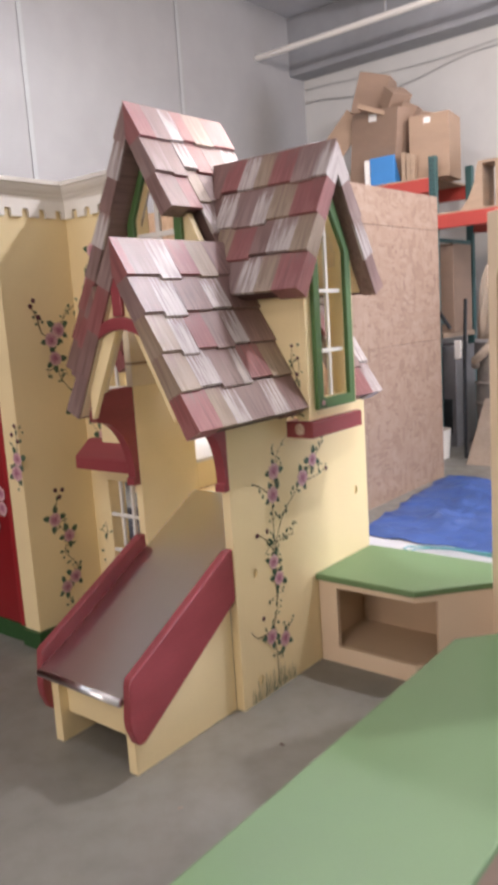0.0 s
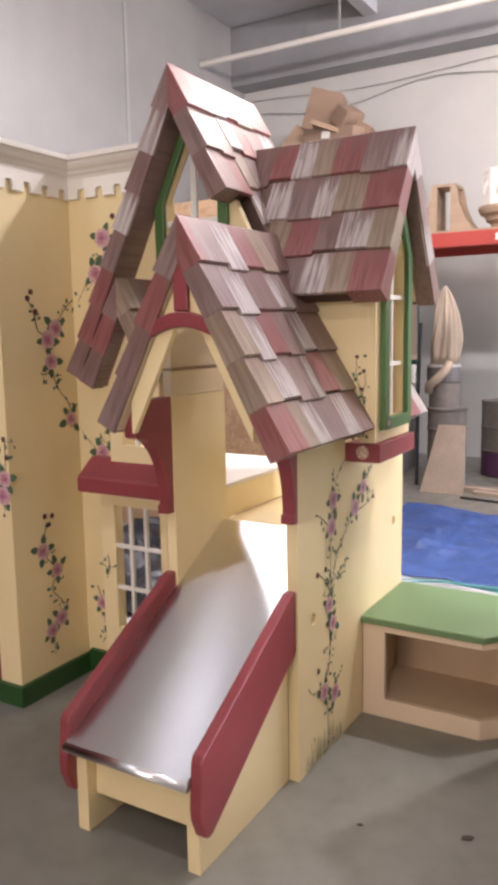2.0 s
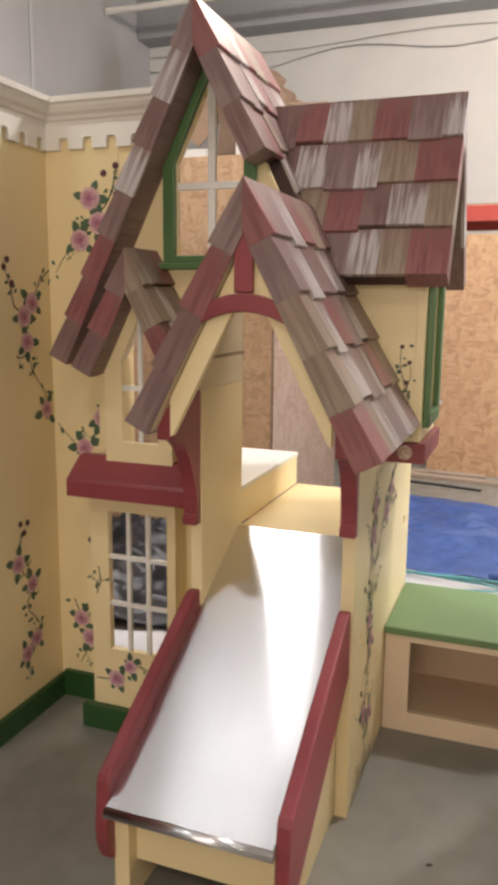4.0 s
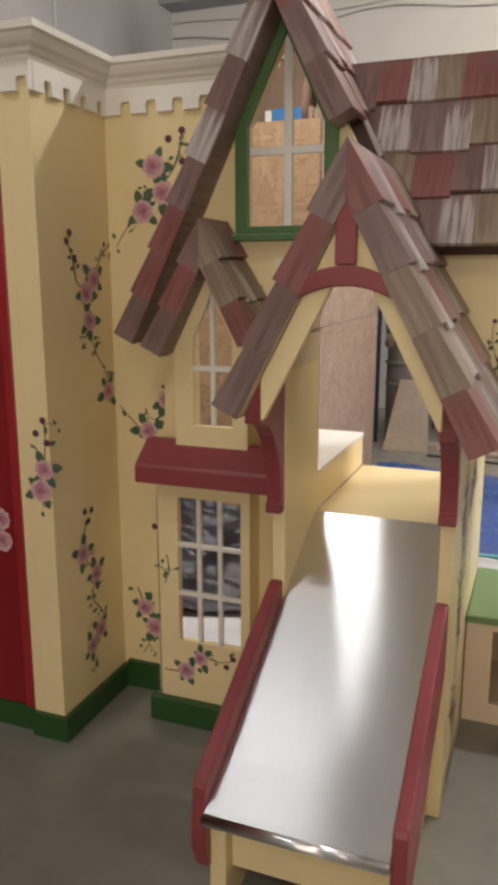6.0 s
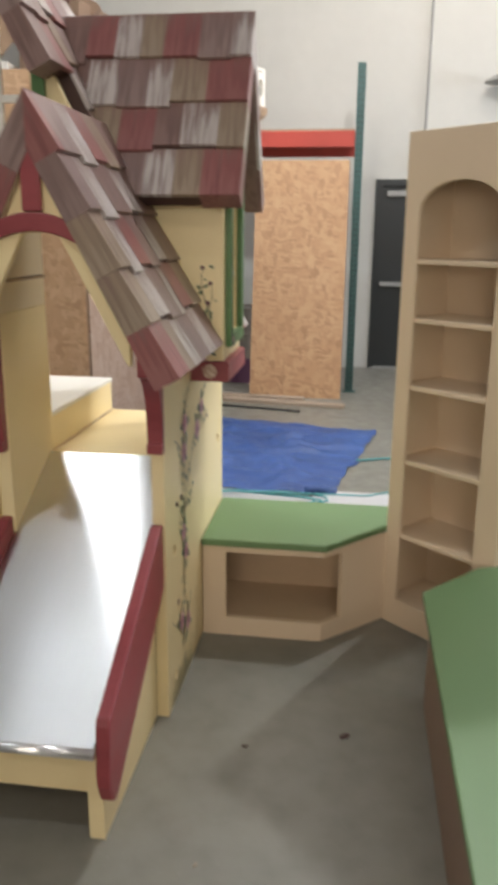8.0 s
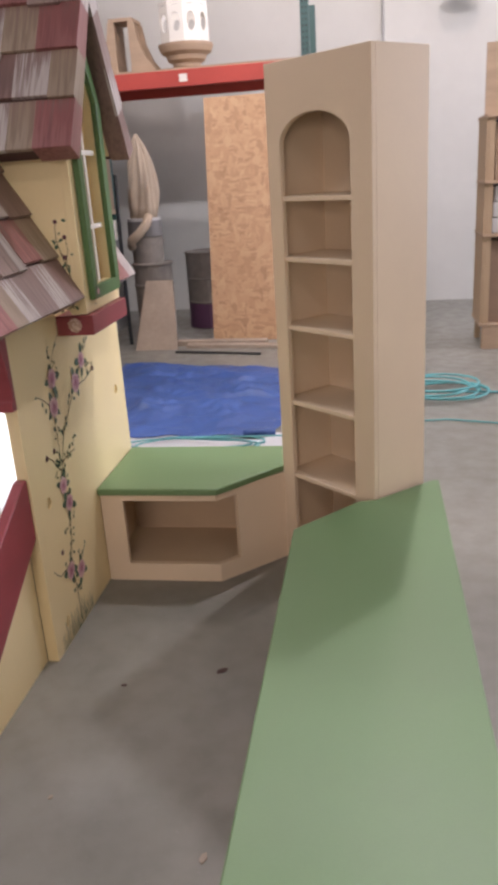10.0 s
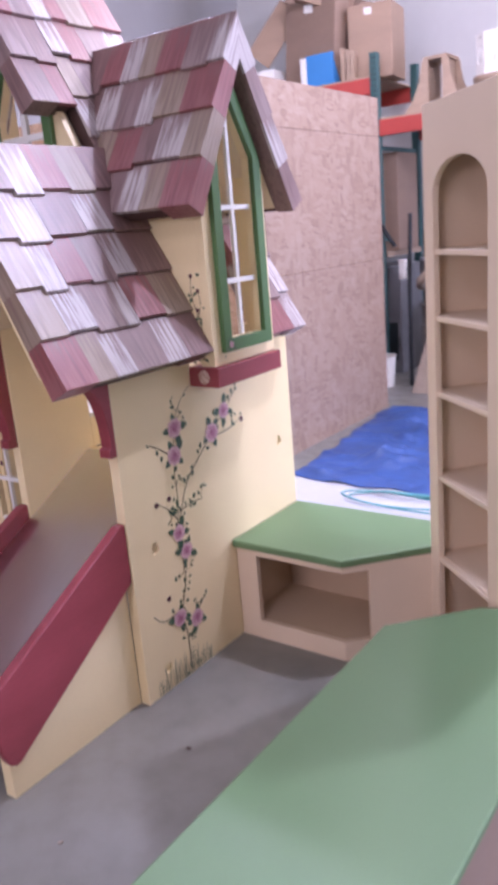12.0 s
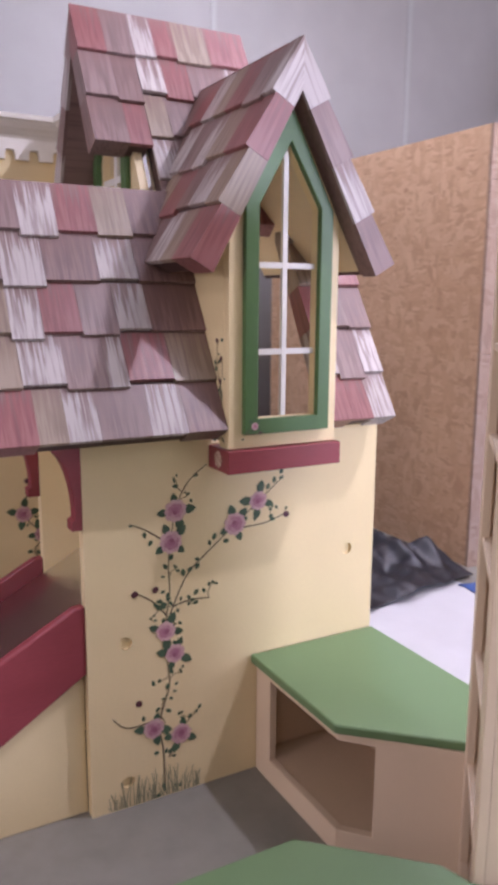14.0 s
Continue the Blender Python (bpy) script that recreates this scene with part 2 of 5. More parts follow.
SIGN_GLOW = glow("exit_sign_green", (0.06, 0.75, 0.36), 1.2)


# ---- mesh helpers ----
def thing(name, label, category, at=(0, 0, 0), group="", kind=""):
    ob = new(name)
    ob.location = at
    ob.empty_display_size = 0.1
    bpy.context.view_layer.update()
    return tagged(ob, label, category, group, kind)


def part(name, bm, material, parent=None, label="", bevel=0.0, smooth=False, kind=""):
    """Links a bmesh, given in world coordinates, as one mesh under a thing or a part."""
    bmesh.ops.recalc_face_normals(bm, faces=bm.faces[:])
    if bevel:
        edges = [e for e in bm.edges if len(e.link_faces) == 2 and e.calc_face_angle(0) > 0.5]
        bmesh.ops.bevel(bm, geom=edges, offset=bevel, segments=2, profile=0.5, affect="EDGES", clamp_overlap=True)
    if smooth:
        for f in bm.faces:
            f.smooth = True
    me = bpy.data.meshes.new(name)
    bm.to_mesh(me)
    bm.free()
    for one in material if isinstance(material, (list, tuple)) else [material]:
        me.materials.append(one)
    ob = new(name, me)
    if parent is not None:
        ob.parent = parent
        ob.matrix_parent_inverse = parent.matrix_world.inverted()
    return tagged(ob, label, kind=kind)


def box(bm, x0, x1, y0, y1, z0, z1, m=None):
    v = [bm.verts.new((x, y, z)) for z in (z0, z1) for y in (y0, y1) for x in (x0, x1)]
    for f in ((0, 2, 3, 1), (4, 5, 7, 6), (0, 1, 5, 4), (2, 6, 7, 3), (0, 4, 6, 2), (1, 3, 7, 5)):
        bm.faces.new([v[i] for i in f])
    if m is not None:
        bmesh.ops.transform(bm, matrix=m, verts=v)
    return v


def boxed(*dims, m=None):
    bm = bmesh.new()
    box(bm, *dims, m=m)
    return bm


def spot(axis, u, v, w):
    return {"x": (w, u, v), "y": (u, w, v), "z": (u, v, w)}[axis]


def plate(outline, axis, a, b, holes=(), m=None):
    """A board with the given outline and holes, square to an axis, from a to b along it."""
    bm = bmesh.new()
    edges = []
    for loop in (outline, *holes):
        vs = [bm.verts.new(spot(axis, u, v, a)) for u, v in loop]
        edges += [bm.edges.new((vs[i], vs[(i + 1) % len(vs)])) for i in range(len(vs))]
    bmesh.ops.triangle_fill(bm, use_beauty=True, use_dissolve=False, edges=edges)
    got = bmesh.ops.extrude_face_region(bm, geom=bm.faces[:])
    bmesh.ops.translate(bm, vec=Vector(spot(axis, 0, 0, b - a)), verts=[g for g in got["geom"] if isinstance(g, bmesh.types.BMVert)])
    bmesh.ops.dissolve_limit(bm, angle_limit=0.01, verts=bm.verts[:], edges=bm.edges[:])
    bmesh.ops.recalc_face_normals(bm, faces=bm.faces[:])
    if m is not None:
        bmesh.ops.transform(bm, matrix=m, verts=bm.verts[:])
    return bm


def lathe(profile, at, steps=28, m=None):
    bm = bmesh.new()
    rings = []
    for r, z in profile:
        rings.append([bm.verts.new((at[0] + r * math.cos(2 * math.pi * i / steps), at[1] + r * math.sin(2 * math.pi * i / steps), at[2] + z)) for i in range(steps)])
    for a, b in zip(rings, rings[1:]):
        for i in range(steps):
            bm.faces.new((a[i], a[(i + 1) % steps], b[(i + 1) % steps], b[i]))
    bm.faces.new(rings[0][::-1])
    bm.faces.new(rings[-1])
    if m is not None:
        bmesh.ops.transform(bm, matrix=m, verts=bm.verts[:])
    return bm


def tube(points, r, steps=8, closed=False):
    bm = bmesh.new()
    pts = [Vector(p) for p in points]
    rings = []
    for i, p in enumerate(pts):
        d = (pts[min(i + 1, len(pts) - 1)] - pts[max(i - 1, 0)]).normalized()
        side = d.cross(Vector((0, 0, 1)))
        side = side.normalized() if side.length > 0.05 else Vector((1, 0, 0))
        up = side.cross(d)
        rings.append([bm.verts.new(p + r * (math.cos(2 * math.pi * k / steps) * side + math.sin(2 * math.pi * k / steps) * up)) for k in range(steps)])
    for a, b in zip(rings, rings[1:]):
        for k in range(steps):
            bm.faces.new((a[k], a[(k + 1) % steps], b[(k + 1) % steps], b[k]))
    bm.faces.new(rings[0][::-1])
    bm.faces.new(rings[-1])
    return bm


def cornered(points, m):
    """A sheet of ground-hugging quads between rows of points."""
    bm = bmesh.new()
    grid = [[bm.verts.new(p) for p in row] for row in points]
    for a, b in zip(grid, grid[1:]):
        for i in range(len(a) - 1):
            bm.faces.new((a[i], a[i + 1], b[i + 1], b[i]))
    return bm


# ---- the warehouse ----
X0, X1, Y0, Y1, TOP = -4.5, 9.0, -9.0, 7.4, 5.6
floor = part("floor", boxed(X0, X1, Y0, Y1, -0.15, 0.0), CONCRETE)
tagged(floor, "worn grey concrete warehouse floor with paint specks", "floor", kind="structure")
DOOR_X0, DOOR_X1, DOOR_Z = 0.78, 1.72, 2.2
wall = part("wall_north", plate([(X0, 0), (DOOR_X0, 0), (DOOR_X0, DOOR_Z), (DOOR_X1, DOOR_Z), (DOOR_X1, 0), (X1, 0), (X1, TOP), (X0, TOP)], "y", Y1, Y1 + 0.2), WALL_WHITE)
tagged(wall, "white painted warehouse back wall", "wall", kind="structure")
wall = part("wall_west", boxed(X0 - 0.2, X0, Y0, Y1, 0, TOP), WALL_GREY)
tagged(wall, "pale grey insulated warehouse side wall with seams", "wall", kind="structure")
for y in (-6.2, -4.0, -1.8, 0.4, 2.6, 4.8):
    part("seam", boxed(X0, X0 + 0.012, y, y + 0.05, 0, TOP), GREY_METAL, wall)
WIN = (3.6, 6.8, 1.4, 3.9)
wall = part("wall_east", plate([(Y0, 0), (Y1, 0), (Y1, TOP), (Y0, TOP)], "x", X1, X1 + 0.2, [[(WIN[0], WIN[2]), (WIN[1], WIN[2]), (WIN[1], WIN[3]), (WIN[0], WIN[3])]]), WALL_WHITE)
tagged(wall, "white painted warehouse side wall with a wide window", "wall", kind="structure")
window = thing("window_1", "assumed wide steel window out of view, daylit", "window", (X1, 5.2, WIN[2]), kind="structure")
part("window_frame", plate([(WIN[0], WIN[2]), (WIN[1], WIN[2]), (WIN[1], WIN[3]), (WIN[0], WIN[3])], "x", X1 + 0.05, X1 + 0.12, [[(WIN[0] + 0.06, WIN[2] + 0.06), (WIN[1] - 0.06, WIN[2] + 0.06), (WIN[1] - 0.06, WIN[3] - 0.06), (WIN[0] + 0.06, WIN[3] - 0.06)]]), GREY_METAL, window)
for y in (4.65, 5.7):
    part("mullion", boxed(X1 + 0.06, X1 + 0.11, y, y + 0.05, WIN[2] + 0.061, WIN[3] - 0.061), GREY_METAL, window)
# south window is assumed, added to brighten the faces turned south
FILL_WIN = (-1.4, 2.2, 1.2, 3.6)
wall = part("wall_south", plate([(X0, 0), (X1, 0), (X1, TOP), (X0, TOP)], "y", Y0 - 0.2, Y0, [[(FILL_WIN[0], FILL_WIN[2]), (FILL_WIN[1], FILL_WIN[2]), (FILL_WIN[1], FILL_WIN[3]), (FILL_WIN[0], FILL_WIN[3])]]), WALL_WHITE)
tagged(wall, "white painted warehouse wall with an assumed window", "wall", kind="structure")
window = thing("window_2", "assumed wide steel window out of view, daylit", "window", (0.4, Y0, FILL_WIN[2]), kind="structure")
part("window_frame", plate([(FILL_WIN[0], FILL_WIN[2]), (FILL_WIN[1], FILL_WIN[2]), (FILL_WIN[1], FILL_WIN[3]), (FILL_WIN[0], FILL_WIN[3])], "y", Y0 - 0.12, Y0 - 0.05, [[(FILL_WIN[0] + 0.06, FILL_WIN[2] + 0.06), (FILL_WIN[1] - 0.06, FILL_WIN[2] + 0.06), (FILL_WIN[1] - 0.06, FILL_WIN[3] - 0.06), (FILL_WIN[0] + 0.06, FILL_WIN[3] - 0.06)]]), GREY_METAL, window)
for x in (-0.2, 1.0):
    part("mullion", boxed(x, x + 0.05, Y0 - 0.11, Y0 - 0.06, FILL_WIN[2] + 0.061, FILL_WIN[3] - 0.061), GREY_METAL, window)
bm = boxed(X0 - 0.2, X1 + 0.2, Y0 - 0.2, Y1 + 0.2, TOP, TOP + 0.2)
for y in (-6.6, -3.2, 3.6):
    box(bm, X0, X1, y, y + 0.3, TOP - 0.45, TOP - 0.002)
for x in (-2.6, 0.6, 3.8, 7.0):
    box(bm, x, x + 0.16, Y0 if x > 0 else 3.9, Y1, TOP - 0.25, TOP - 0.004)
ceiling = part("ceiling", bm, DECK_GREY)
tagged(ceiling, "grey steel deck ceiling with beams", "ceiling", kind="structure")
ledger = part("trim", boxed(X0 + 0.002, X1 - 0.002, Y1 - 0.35, Y1 - 0.002, 4.85, TOP - 0.01), BEAM_GREY)
tagged(ledger, "grey steel ledger beam along the wall top", "beam", kind="structure")
pipe = part("sprinkler_pipe", tube([(X0 + 0.01, 6.3, 4.93), (X1 - 0.01, 6.3, 4.97)], 0.035, 10), WHITE)
tagged(pipe, "white painted sprinkler pipe under the ceiling", "pipe")
part("hanger", boxed(-2.61, -2.59, 6.29, 6.31, 4.95, TOP), GREY_METAL, pipe)
part("hanger", boxed(0.39, 0.41, 6.29, 6.31, 4.95, TOP), GREY_METAL, pipe)
part("hanger", boxed(3.39, 3.41, 6.29, 6.31, 4.95, TOP), GREY_METAL, pipe)
cable = part("wall_cable", tube([(X0 + 0.02 + i * 0.35, Y1 - 0.03, 4.55 - 0.16 * math.sin(i * 0.42) ** 2 + 0.01 * i) for i in range(24)], 0.007, 6), GREY_METAL)
tagged(cable, "grey cable sagging along the white wall", "cable")
cable = part("wall_cable", tube([(X0 + 0.02 + i * 0.35, Y1 - 0.03, 4.72 - 0.08 * math.sin(i * 0.3) ** 2) for i in range(24)], 0.005, 6), GREY_METAL)
tagged(cable, "thin grey cable along the white wall top", "cable")

# exit door and sign
door = thing("door_1", "black double-panel steel exit door with a grey push bar", "door", (1.25, Y1, 0), kind="structure")
part("door_leaf", boxed(DOOR_X0 + 0.03, DOOR_X1 - 0.03, Y1 + 0.03, Y1 + 0.08, 0.02, DOOR_Z - 0.04), BLACK, door, bevel=0.004)
bm = plate([(DOOR_X0 - 0.04, 0), (DOOR_X0 + 0.03, 0), (DOOR_X0 + 0.03, DOOR_Z - 0.04), (DOOR_X1 - 0.03, DOOR_Z - 0.04), (DOOR_X1 - 0.03, 0), (DOOR_X1 + 0.04, 0), (DOOR_X1 + 0.04, DOOR_Z + 0.03), (DOOR_X0 - 0.04, DOOR_Z + 0.03)], "y", Y1 - 0.015, Y1 + 0.1)
part("door_frame", bm, BLACK, door)
part("push_bar", boxed(DOOR_X0 + 0.06, DOOR_X1 - 0.06, Y1 - 0.03, Y1 + 0.028, 1.0, 1.05), GREY_METAL, door, "grey push bar", bevel=0.006)
part("door_closer", boxed(DOOR_X0 + 0.1, DOOR_X0 + 0.42, Y1 - 0.03, Y1 + 0.028, 2.04, 2.1), GREY_METAL, door, bevel=0.006)
part("threshold", boxed(DOOR_X0, DOOR_X1, Y1 - 0.02, Y1 + 0.12, 0.0, 0.018), GREY_METAL, door)
sign = thing("exit_sign", "lit green exit sign above the black door", "sign", (1.28, Y1 - 0.02, 2.42))
part("housing", boxed(1.12, 1.44, Y1 - 0.05, Y1 - 0.001, 2.31, 2.53), WHITE, sign, bevel=0.008)
part("face", boxed(1.14, 1.42, Y1 - 0.056, Y1 - 0.0505, 2.33, 2.51), SIGN_GLOW, sign)
txt = bpy.data.curves.new("lettering", "FONT")
txt.body, txt.size, txt.extrude, txt.align_x = "EXIT", 0.14, 0.002, "CENTER"
ob = new("lettering", txt)
ob.matrix_world = pose(1.28, Y1 - 0.06, 2.372, 90, 0, 0)
dg = bpy.context.evaluated_depsgraph_get()
letters = bpy.data.meshes.new_from_object(ob.evaluated_get(dg))
bpy.data.objects.remove(ob)
letters.materials.append(WHITE)
ob = new("lettering", letters)
ob.matrix_world = pose(1.28, Y1 - 0.06, 2.372, 90, 0, 0)
bpy.context.view_layer.update()
ob.parent = sign
ob.matrix_parent_inverse = sign.matrix_world.inverted()


def high_bay(x, y, power, size=0.36, tone=(1.0, 0.93, 0.84)):
    z = TOP - 0.75
    lamp = thing("high_bay_lamp", "unseen grey-capped high-bay ceiling lamp, lit", "lamp", (x, y, z), group="ceiling lamps")
    part("cap", lathe([(0.03, 0.30), (0.11, 0.28), (0.13, 0.20), (0.10, 0.19)], (x, y, z), 24), GREY_METAL, lamp)
    part("stem", boxed(x - 0.012, x + 0.012, y - 0.012, y + 0.012, z + 0.3, TOP), GREY_METAL, lamp)
    data = bpy.data.lights.new("high_bay_light", "POINT")
    data.shadow_soft_size, data.energy, data.color = size / 2, power, tone
    ob = new("high_bay_light", data)
    ob.matrix_world = pose(x, y, z)
    return lamp


def strip_lamp(x0, x1, y, power, tone=(1.0, 0.97, 0.94)):
    """A long fluorescent strip hung on two wires, lit."""
    z, mid = TOP - 0.72, (x0 + x1) / 2
    lamp = thing("strip_lamp", "long white fluorescent strip lamp hung from the ceiling, lit", "lamp", (mid, y, z), group="strip lamps")
    part("housing", plate([(y - 0.07, z + 0.012), (y + 0.07, z + 0.012), (y + 0.035, z + 0.075), (y - 0.035, z + 0.075)], "x", x0, x1), WHITE, lamp)
    for x in (x0 + 0.3, x1 - 0.3):
        part("hanger", boxed(x - 0.004, x + 0.004, y - 0.004, y + 0.004, z + 0.076, TOP), GREY_METAL, lamp)
    data = bpy.data.lights.new("strip_light", "AREA")
    data.shape, data.size, data.size_y, data.energy, data.color = "RECTANGLE", x1 - x0, 0.13, power, tone
    new("strip_light", data).matrix_world = pose(mid, y, z)
    return lamp


K = 2.0
high_bay(1.55, 2.42, 195 * K, 0.14, (0.90, 0.95, 1.0))
strip_lamp(-3.0, -1.07, 2.30, 130, (0.84, 0.93, 1.0))
strip_lamp(-2.30, -1.24, -2.2, 31, (0.80, 0.91, 1.0))
strip_lamp(-3.25, -2.80, -2.2, 13, (0.80, 0.91, 1.0))
# these five lamps are assumed, added out of view as fill light
high_bay(-0.35, 3.7, 55 * K)
high_bay(1.9, 5.0, 50 * K)
high_bay(1.3, -5.0, 55 * K)
high_bay(5.8, 3.0, 42 * K)
high_bay(5.8, -4.6, 45 * K)


def window_daylight(span, m, power, tone):
    """Soft sky light in a window's opening."""
    data = bpy.data.lights.new("window_daylight", "AREA")
    data.shape, data.size, data.size_y = "RECTANGLE", span[1] - span[0] - 0.14, span[3] - span[2] - 0.14
    data.energy, data.color = power, tone
    new("window_daylight", data).matrix_world = m


window_daylight(WIN, pose(X1 + 0.04, (WIN[0] + WIN[1]) / 2, (WIN[2] + WIN[3]) / 2, 90, 0, 90), 600, (0.77, 0.875, 1.0))
# fill light in the assumed south window
window_daylight(FILL_WIN, pose((FILL_WIN[0] + FILL_WIN[1]) / 2, Y0 - 0.04, (FILL_WIN[2] + FILL_WIN[3]) / 2, 90, 0, 0), 165, (1.0, 0.95, 0.87))


# ---- painted roses and vines ----
def lift(axis, w, side):
    """Maps wall coordinates and a small height to the world, on a wall square to an axis."""
    return lambda u, v, h=0.0: Vector(spot(axis, u, v, w + side * h))


def ribbon(bm, at, pts, width, h):
    rows = []
    for i, (u, v) in enumerate(pts):
        a, b = pts[max(i - 1, 0)], pts[min(i + 1, len(pts) - 1)]
        du, dv = b[0] - a[0], b[1] - a[1]
        k = math.hypot(du, dv) or 1.0
        w = width * (1.0 - 0.5 * i / len(pts))
        rows.append((bm.verts.new(at(u - dv / k * w, v + du / k * w, h)), bm.verts.new(at(u + dv / k * w, v - du / k * w, h))))
    for a, b in zip(rows, rows[1:]):
        bm.faces.new((a[0], a[1], b[1], b[0]))


def smooth_line(pts, step=0.02):
    out = []
    for i in range(len(pts) - 1):
        p0, p1, p2, p3 = pts[max(i - 1, 0)], pts[i], pts[i + 1], pts[min(i + 2, len(pts) - 1)]
        count = max(2, int(math.hypot(p2[0] - p1[0], p2[1] - p1[1]) / step))
        for k in range(count):
            t = k / count
            out.append(tuple(0.5 * (2 * b + (c - a) * t + (2 * a - 5 * b + 4 * c - d) * t * t + (3 * b - a - 3 * c + d) * t ** 3) for a, b, c, d in zip(p0, p1, p2, p3)))
    return out + [pts[-1]]


def leaf_shape(bm, at, u, v, angle, size, h):
    c, s = math.cos(angle), math.sin(angle)
    pts = [(0, 0), (0.22, 0.25), (0.55, 0.31), (0.82, 0.17), (1.0, 0.0), (0.82, -0.17), (0.55, -0.31), (0.22, -0.25)]
    bm.faces.new([bm.verts.new(at(u + size * (a * c - b * s), v + size * (a * s + b * c), h)) for a, b in pts])


def rose_shape(bm, at, u, v, size, rng, h):
    """A rose of overlapping rounded petals in three rings."""
    bm.faces.new([bm.verts.new(at(u + size * 0.8 * math.cos(b * math.pi / 8), v + size * 0.8 * math.sin(b * math.pi / 8), h - 0.0002)) for b in range(16)])
    for ring, (count, rad, pet) in enumerate(((9, 0.66, 0.40), (7, 0.40, 0.34), (4, 0.16, 0.24))):
        turn = rng.uniform(0, 6)
        for k in range(count):
            a = turn + 2 * math.pi * k / count
            cu, cv = u + size * rad * math.cos(a), v + size * rad * math.sin(a)
            r = size * pet * rng.uniform(0.85, 1.1)
            lift_h = h + 0.0005 * ring + 0.00006 * k
            bm.faces.new([bm.verts.new(at(cu + r * math.cos(b * math.pi / 4), cv + r * 0.9 * math.sin(b * math.pi / 4), lift_h)) for b in range(8)]).material_index = ring


def mural(parent, axis, w, side, roses, stems, buds=(), size=0.032, seed=1, leafy=1.0, thin=1.0):
    """A painted climbing rose: stems, leaves, buds and roses as separate coats of paint on a wall."""
    rng = random.Random(seed)
    at = lift(axis, w, side)
    stem, leaf = bmesh.new(), bmesh.new()
    for pts in stems:
        line = smooth_line(pts)
        ribbon(stem, at, line, 0.0026 * thin, 0.0012)
        for i, (u, v) in enumerate(line):
            if rng.random() < 0.42 * leafy:
                a = rng.uniform(0, 6.28)
                d = rng.uniform(0.008, 0.024)
                leaf_shape(leaf, at, u + d * math.cos(a), v + d * math.sin(a), a + rng.uniform(-0.6, 0.6), thin * rng.uniform(0.014, 0.026), 0.0016 + 0.00002 * (i % 20))
            if rng.random() < 0.09 * leafy:
                a = rng.uniform(0, 6.28)
                tip = (u + 0.045 * math.cos(a), v + 0.045 * math.sin(a))
                ribbon(stem, at, smooth_line([(u, v), (u + 0.02 * math.cos(a + 0.4), v + 0.02 * math.sin(a + 0.4)), tip], 0.008), 0.0014, 0.0011)
                for k in range(3):
                    leaf_shape(leaf, at, tip[0] + rng.uniform(-0.012, 0.012), tip[1] + rng.uniform(-0.012, 0.012), rng.uniform(0, 6.28), rng.uniform(0.010, 0.017), 0.0017 + 0.0001 * k)
    for u, v in roses:
        turn = rng.uniform(0, 6.28)
        for k in range(4):
            a = turn + k * 1.7 + rng.uniform(-0.3, 0.3)
            leaf_shape(leaf, at, u + 0.6 * size * math.cos(a), v + 0.6 * size * math.sin(a), a, size * rng.uniform(0.95, 1.4), 0.0022 + 0.0001 * k)
        rose = bmesh.new()
        rose_shape(rose, at, u, v, size * rng.uniform(0.85, 1.1), rng, 0.0028)
        part("painted_rose", rose, PETAL, parent, "pink painted rose with layered petals")
    for u, v in buds:
        bud = bmesh.new()
        rose_shape(bud, at, u, v, 0.011 * thin, rng, 0.0028)
        part("painted_bud", bud, BUD, parent, "dark plum painted rosebud")
    part("painted_stem", stem, STEM, parent, "thin brown painted vine stems", kind="stuff")
    part("painted_leaves", leaf, LEAF, parent, "small dark green painted leaves", kind="stuff")


# ---- roofs of painted shingles ----
SHINGLE_MESHES = {}


def shingle_mesh(width, length, deep, which, mitre=0.0, head=0.0):
    key = (round(width, 3), round(length, 3), round(deep, 3), which, mitre, head)
    if key not in SHINGLE_MESHES:
        bm = bmesh.new()
        g = 0.0002
        v = []
        for y, top in ((0.0, 0.003), (length, 0.016)):
            for z in (-deep, top):
                for x in (g, width - g):
                    v.append(bm.verts.new((x, y if y > 0.0 else mitre if z < -0.01 else head, z)))
        for f in ((0, 1, 3, 2), (4, 6, 7, 5), (0, 4, 5, 1), (2, 3, 7, 6), (0, 2, 6, 4), (1, 5, 7, 3)):
            bm.faces.new([v[i] for i in f])
        butt = [e for e in bm.edges if all(abs(q.co.y - length) < 1e-6 and q.co.z > 0 for q in e.verts)]
        bmesh.ops.bevel(bm, geom=butt, offset=0.002, segments=1, affect="EDGES")
        bmesh.ops.recalc_face_normals(bm, faces=bm.faces[:])
        me = bpy.data.meshes.new("shingle")
        bm.to_mesh(me)
        bm.free()
        me.materials.append(SHINGLES[which])
        SHINGLE_MESHES[key] = me
    return SHINGLE_MESHES[key]


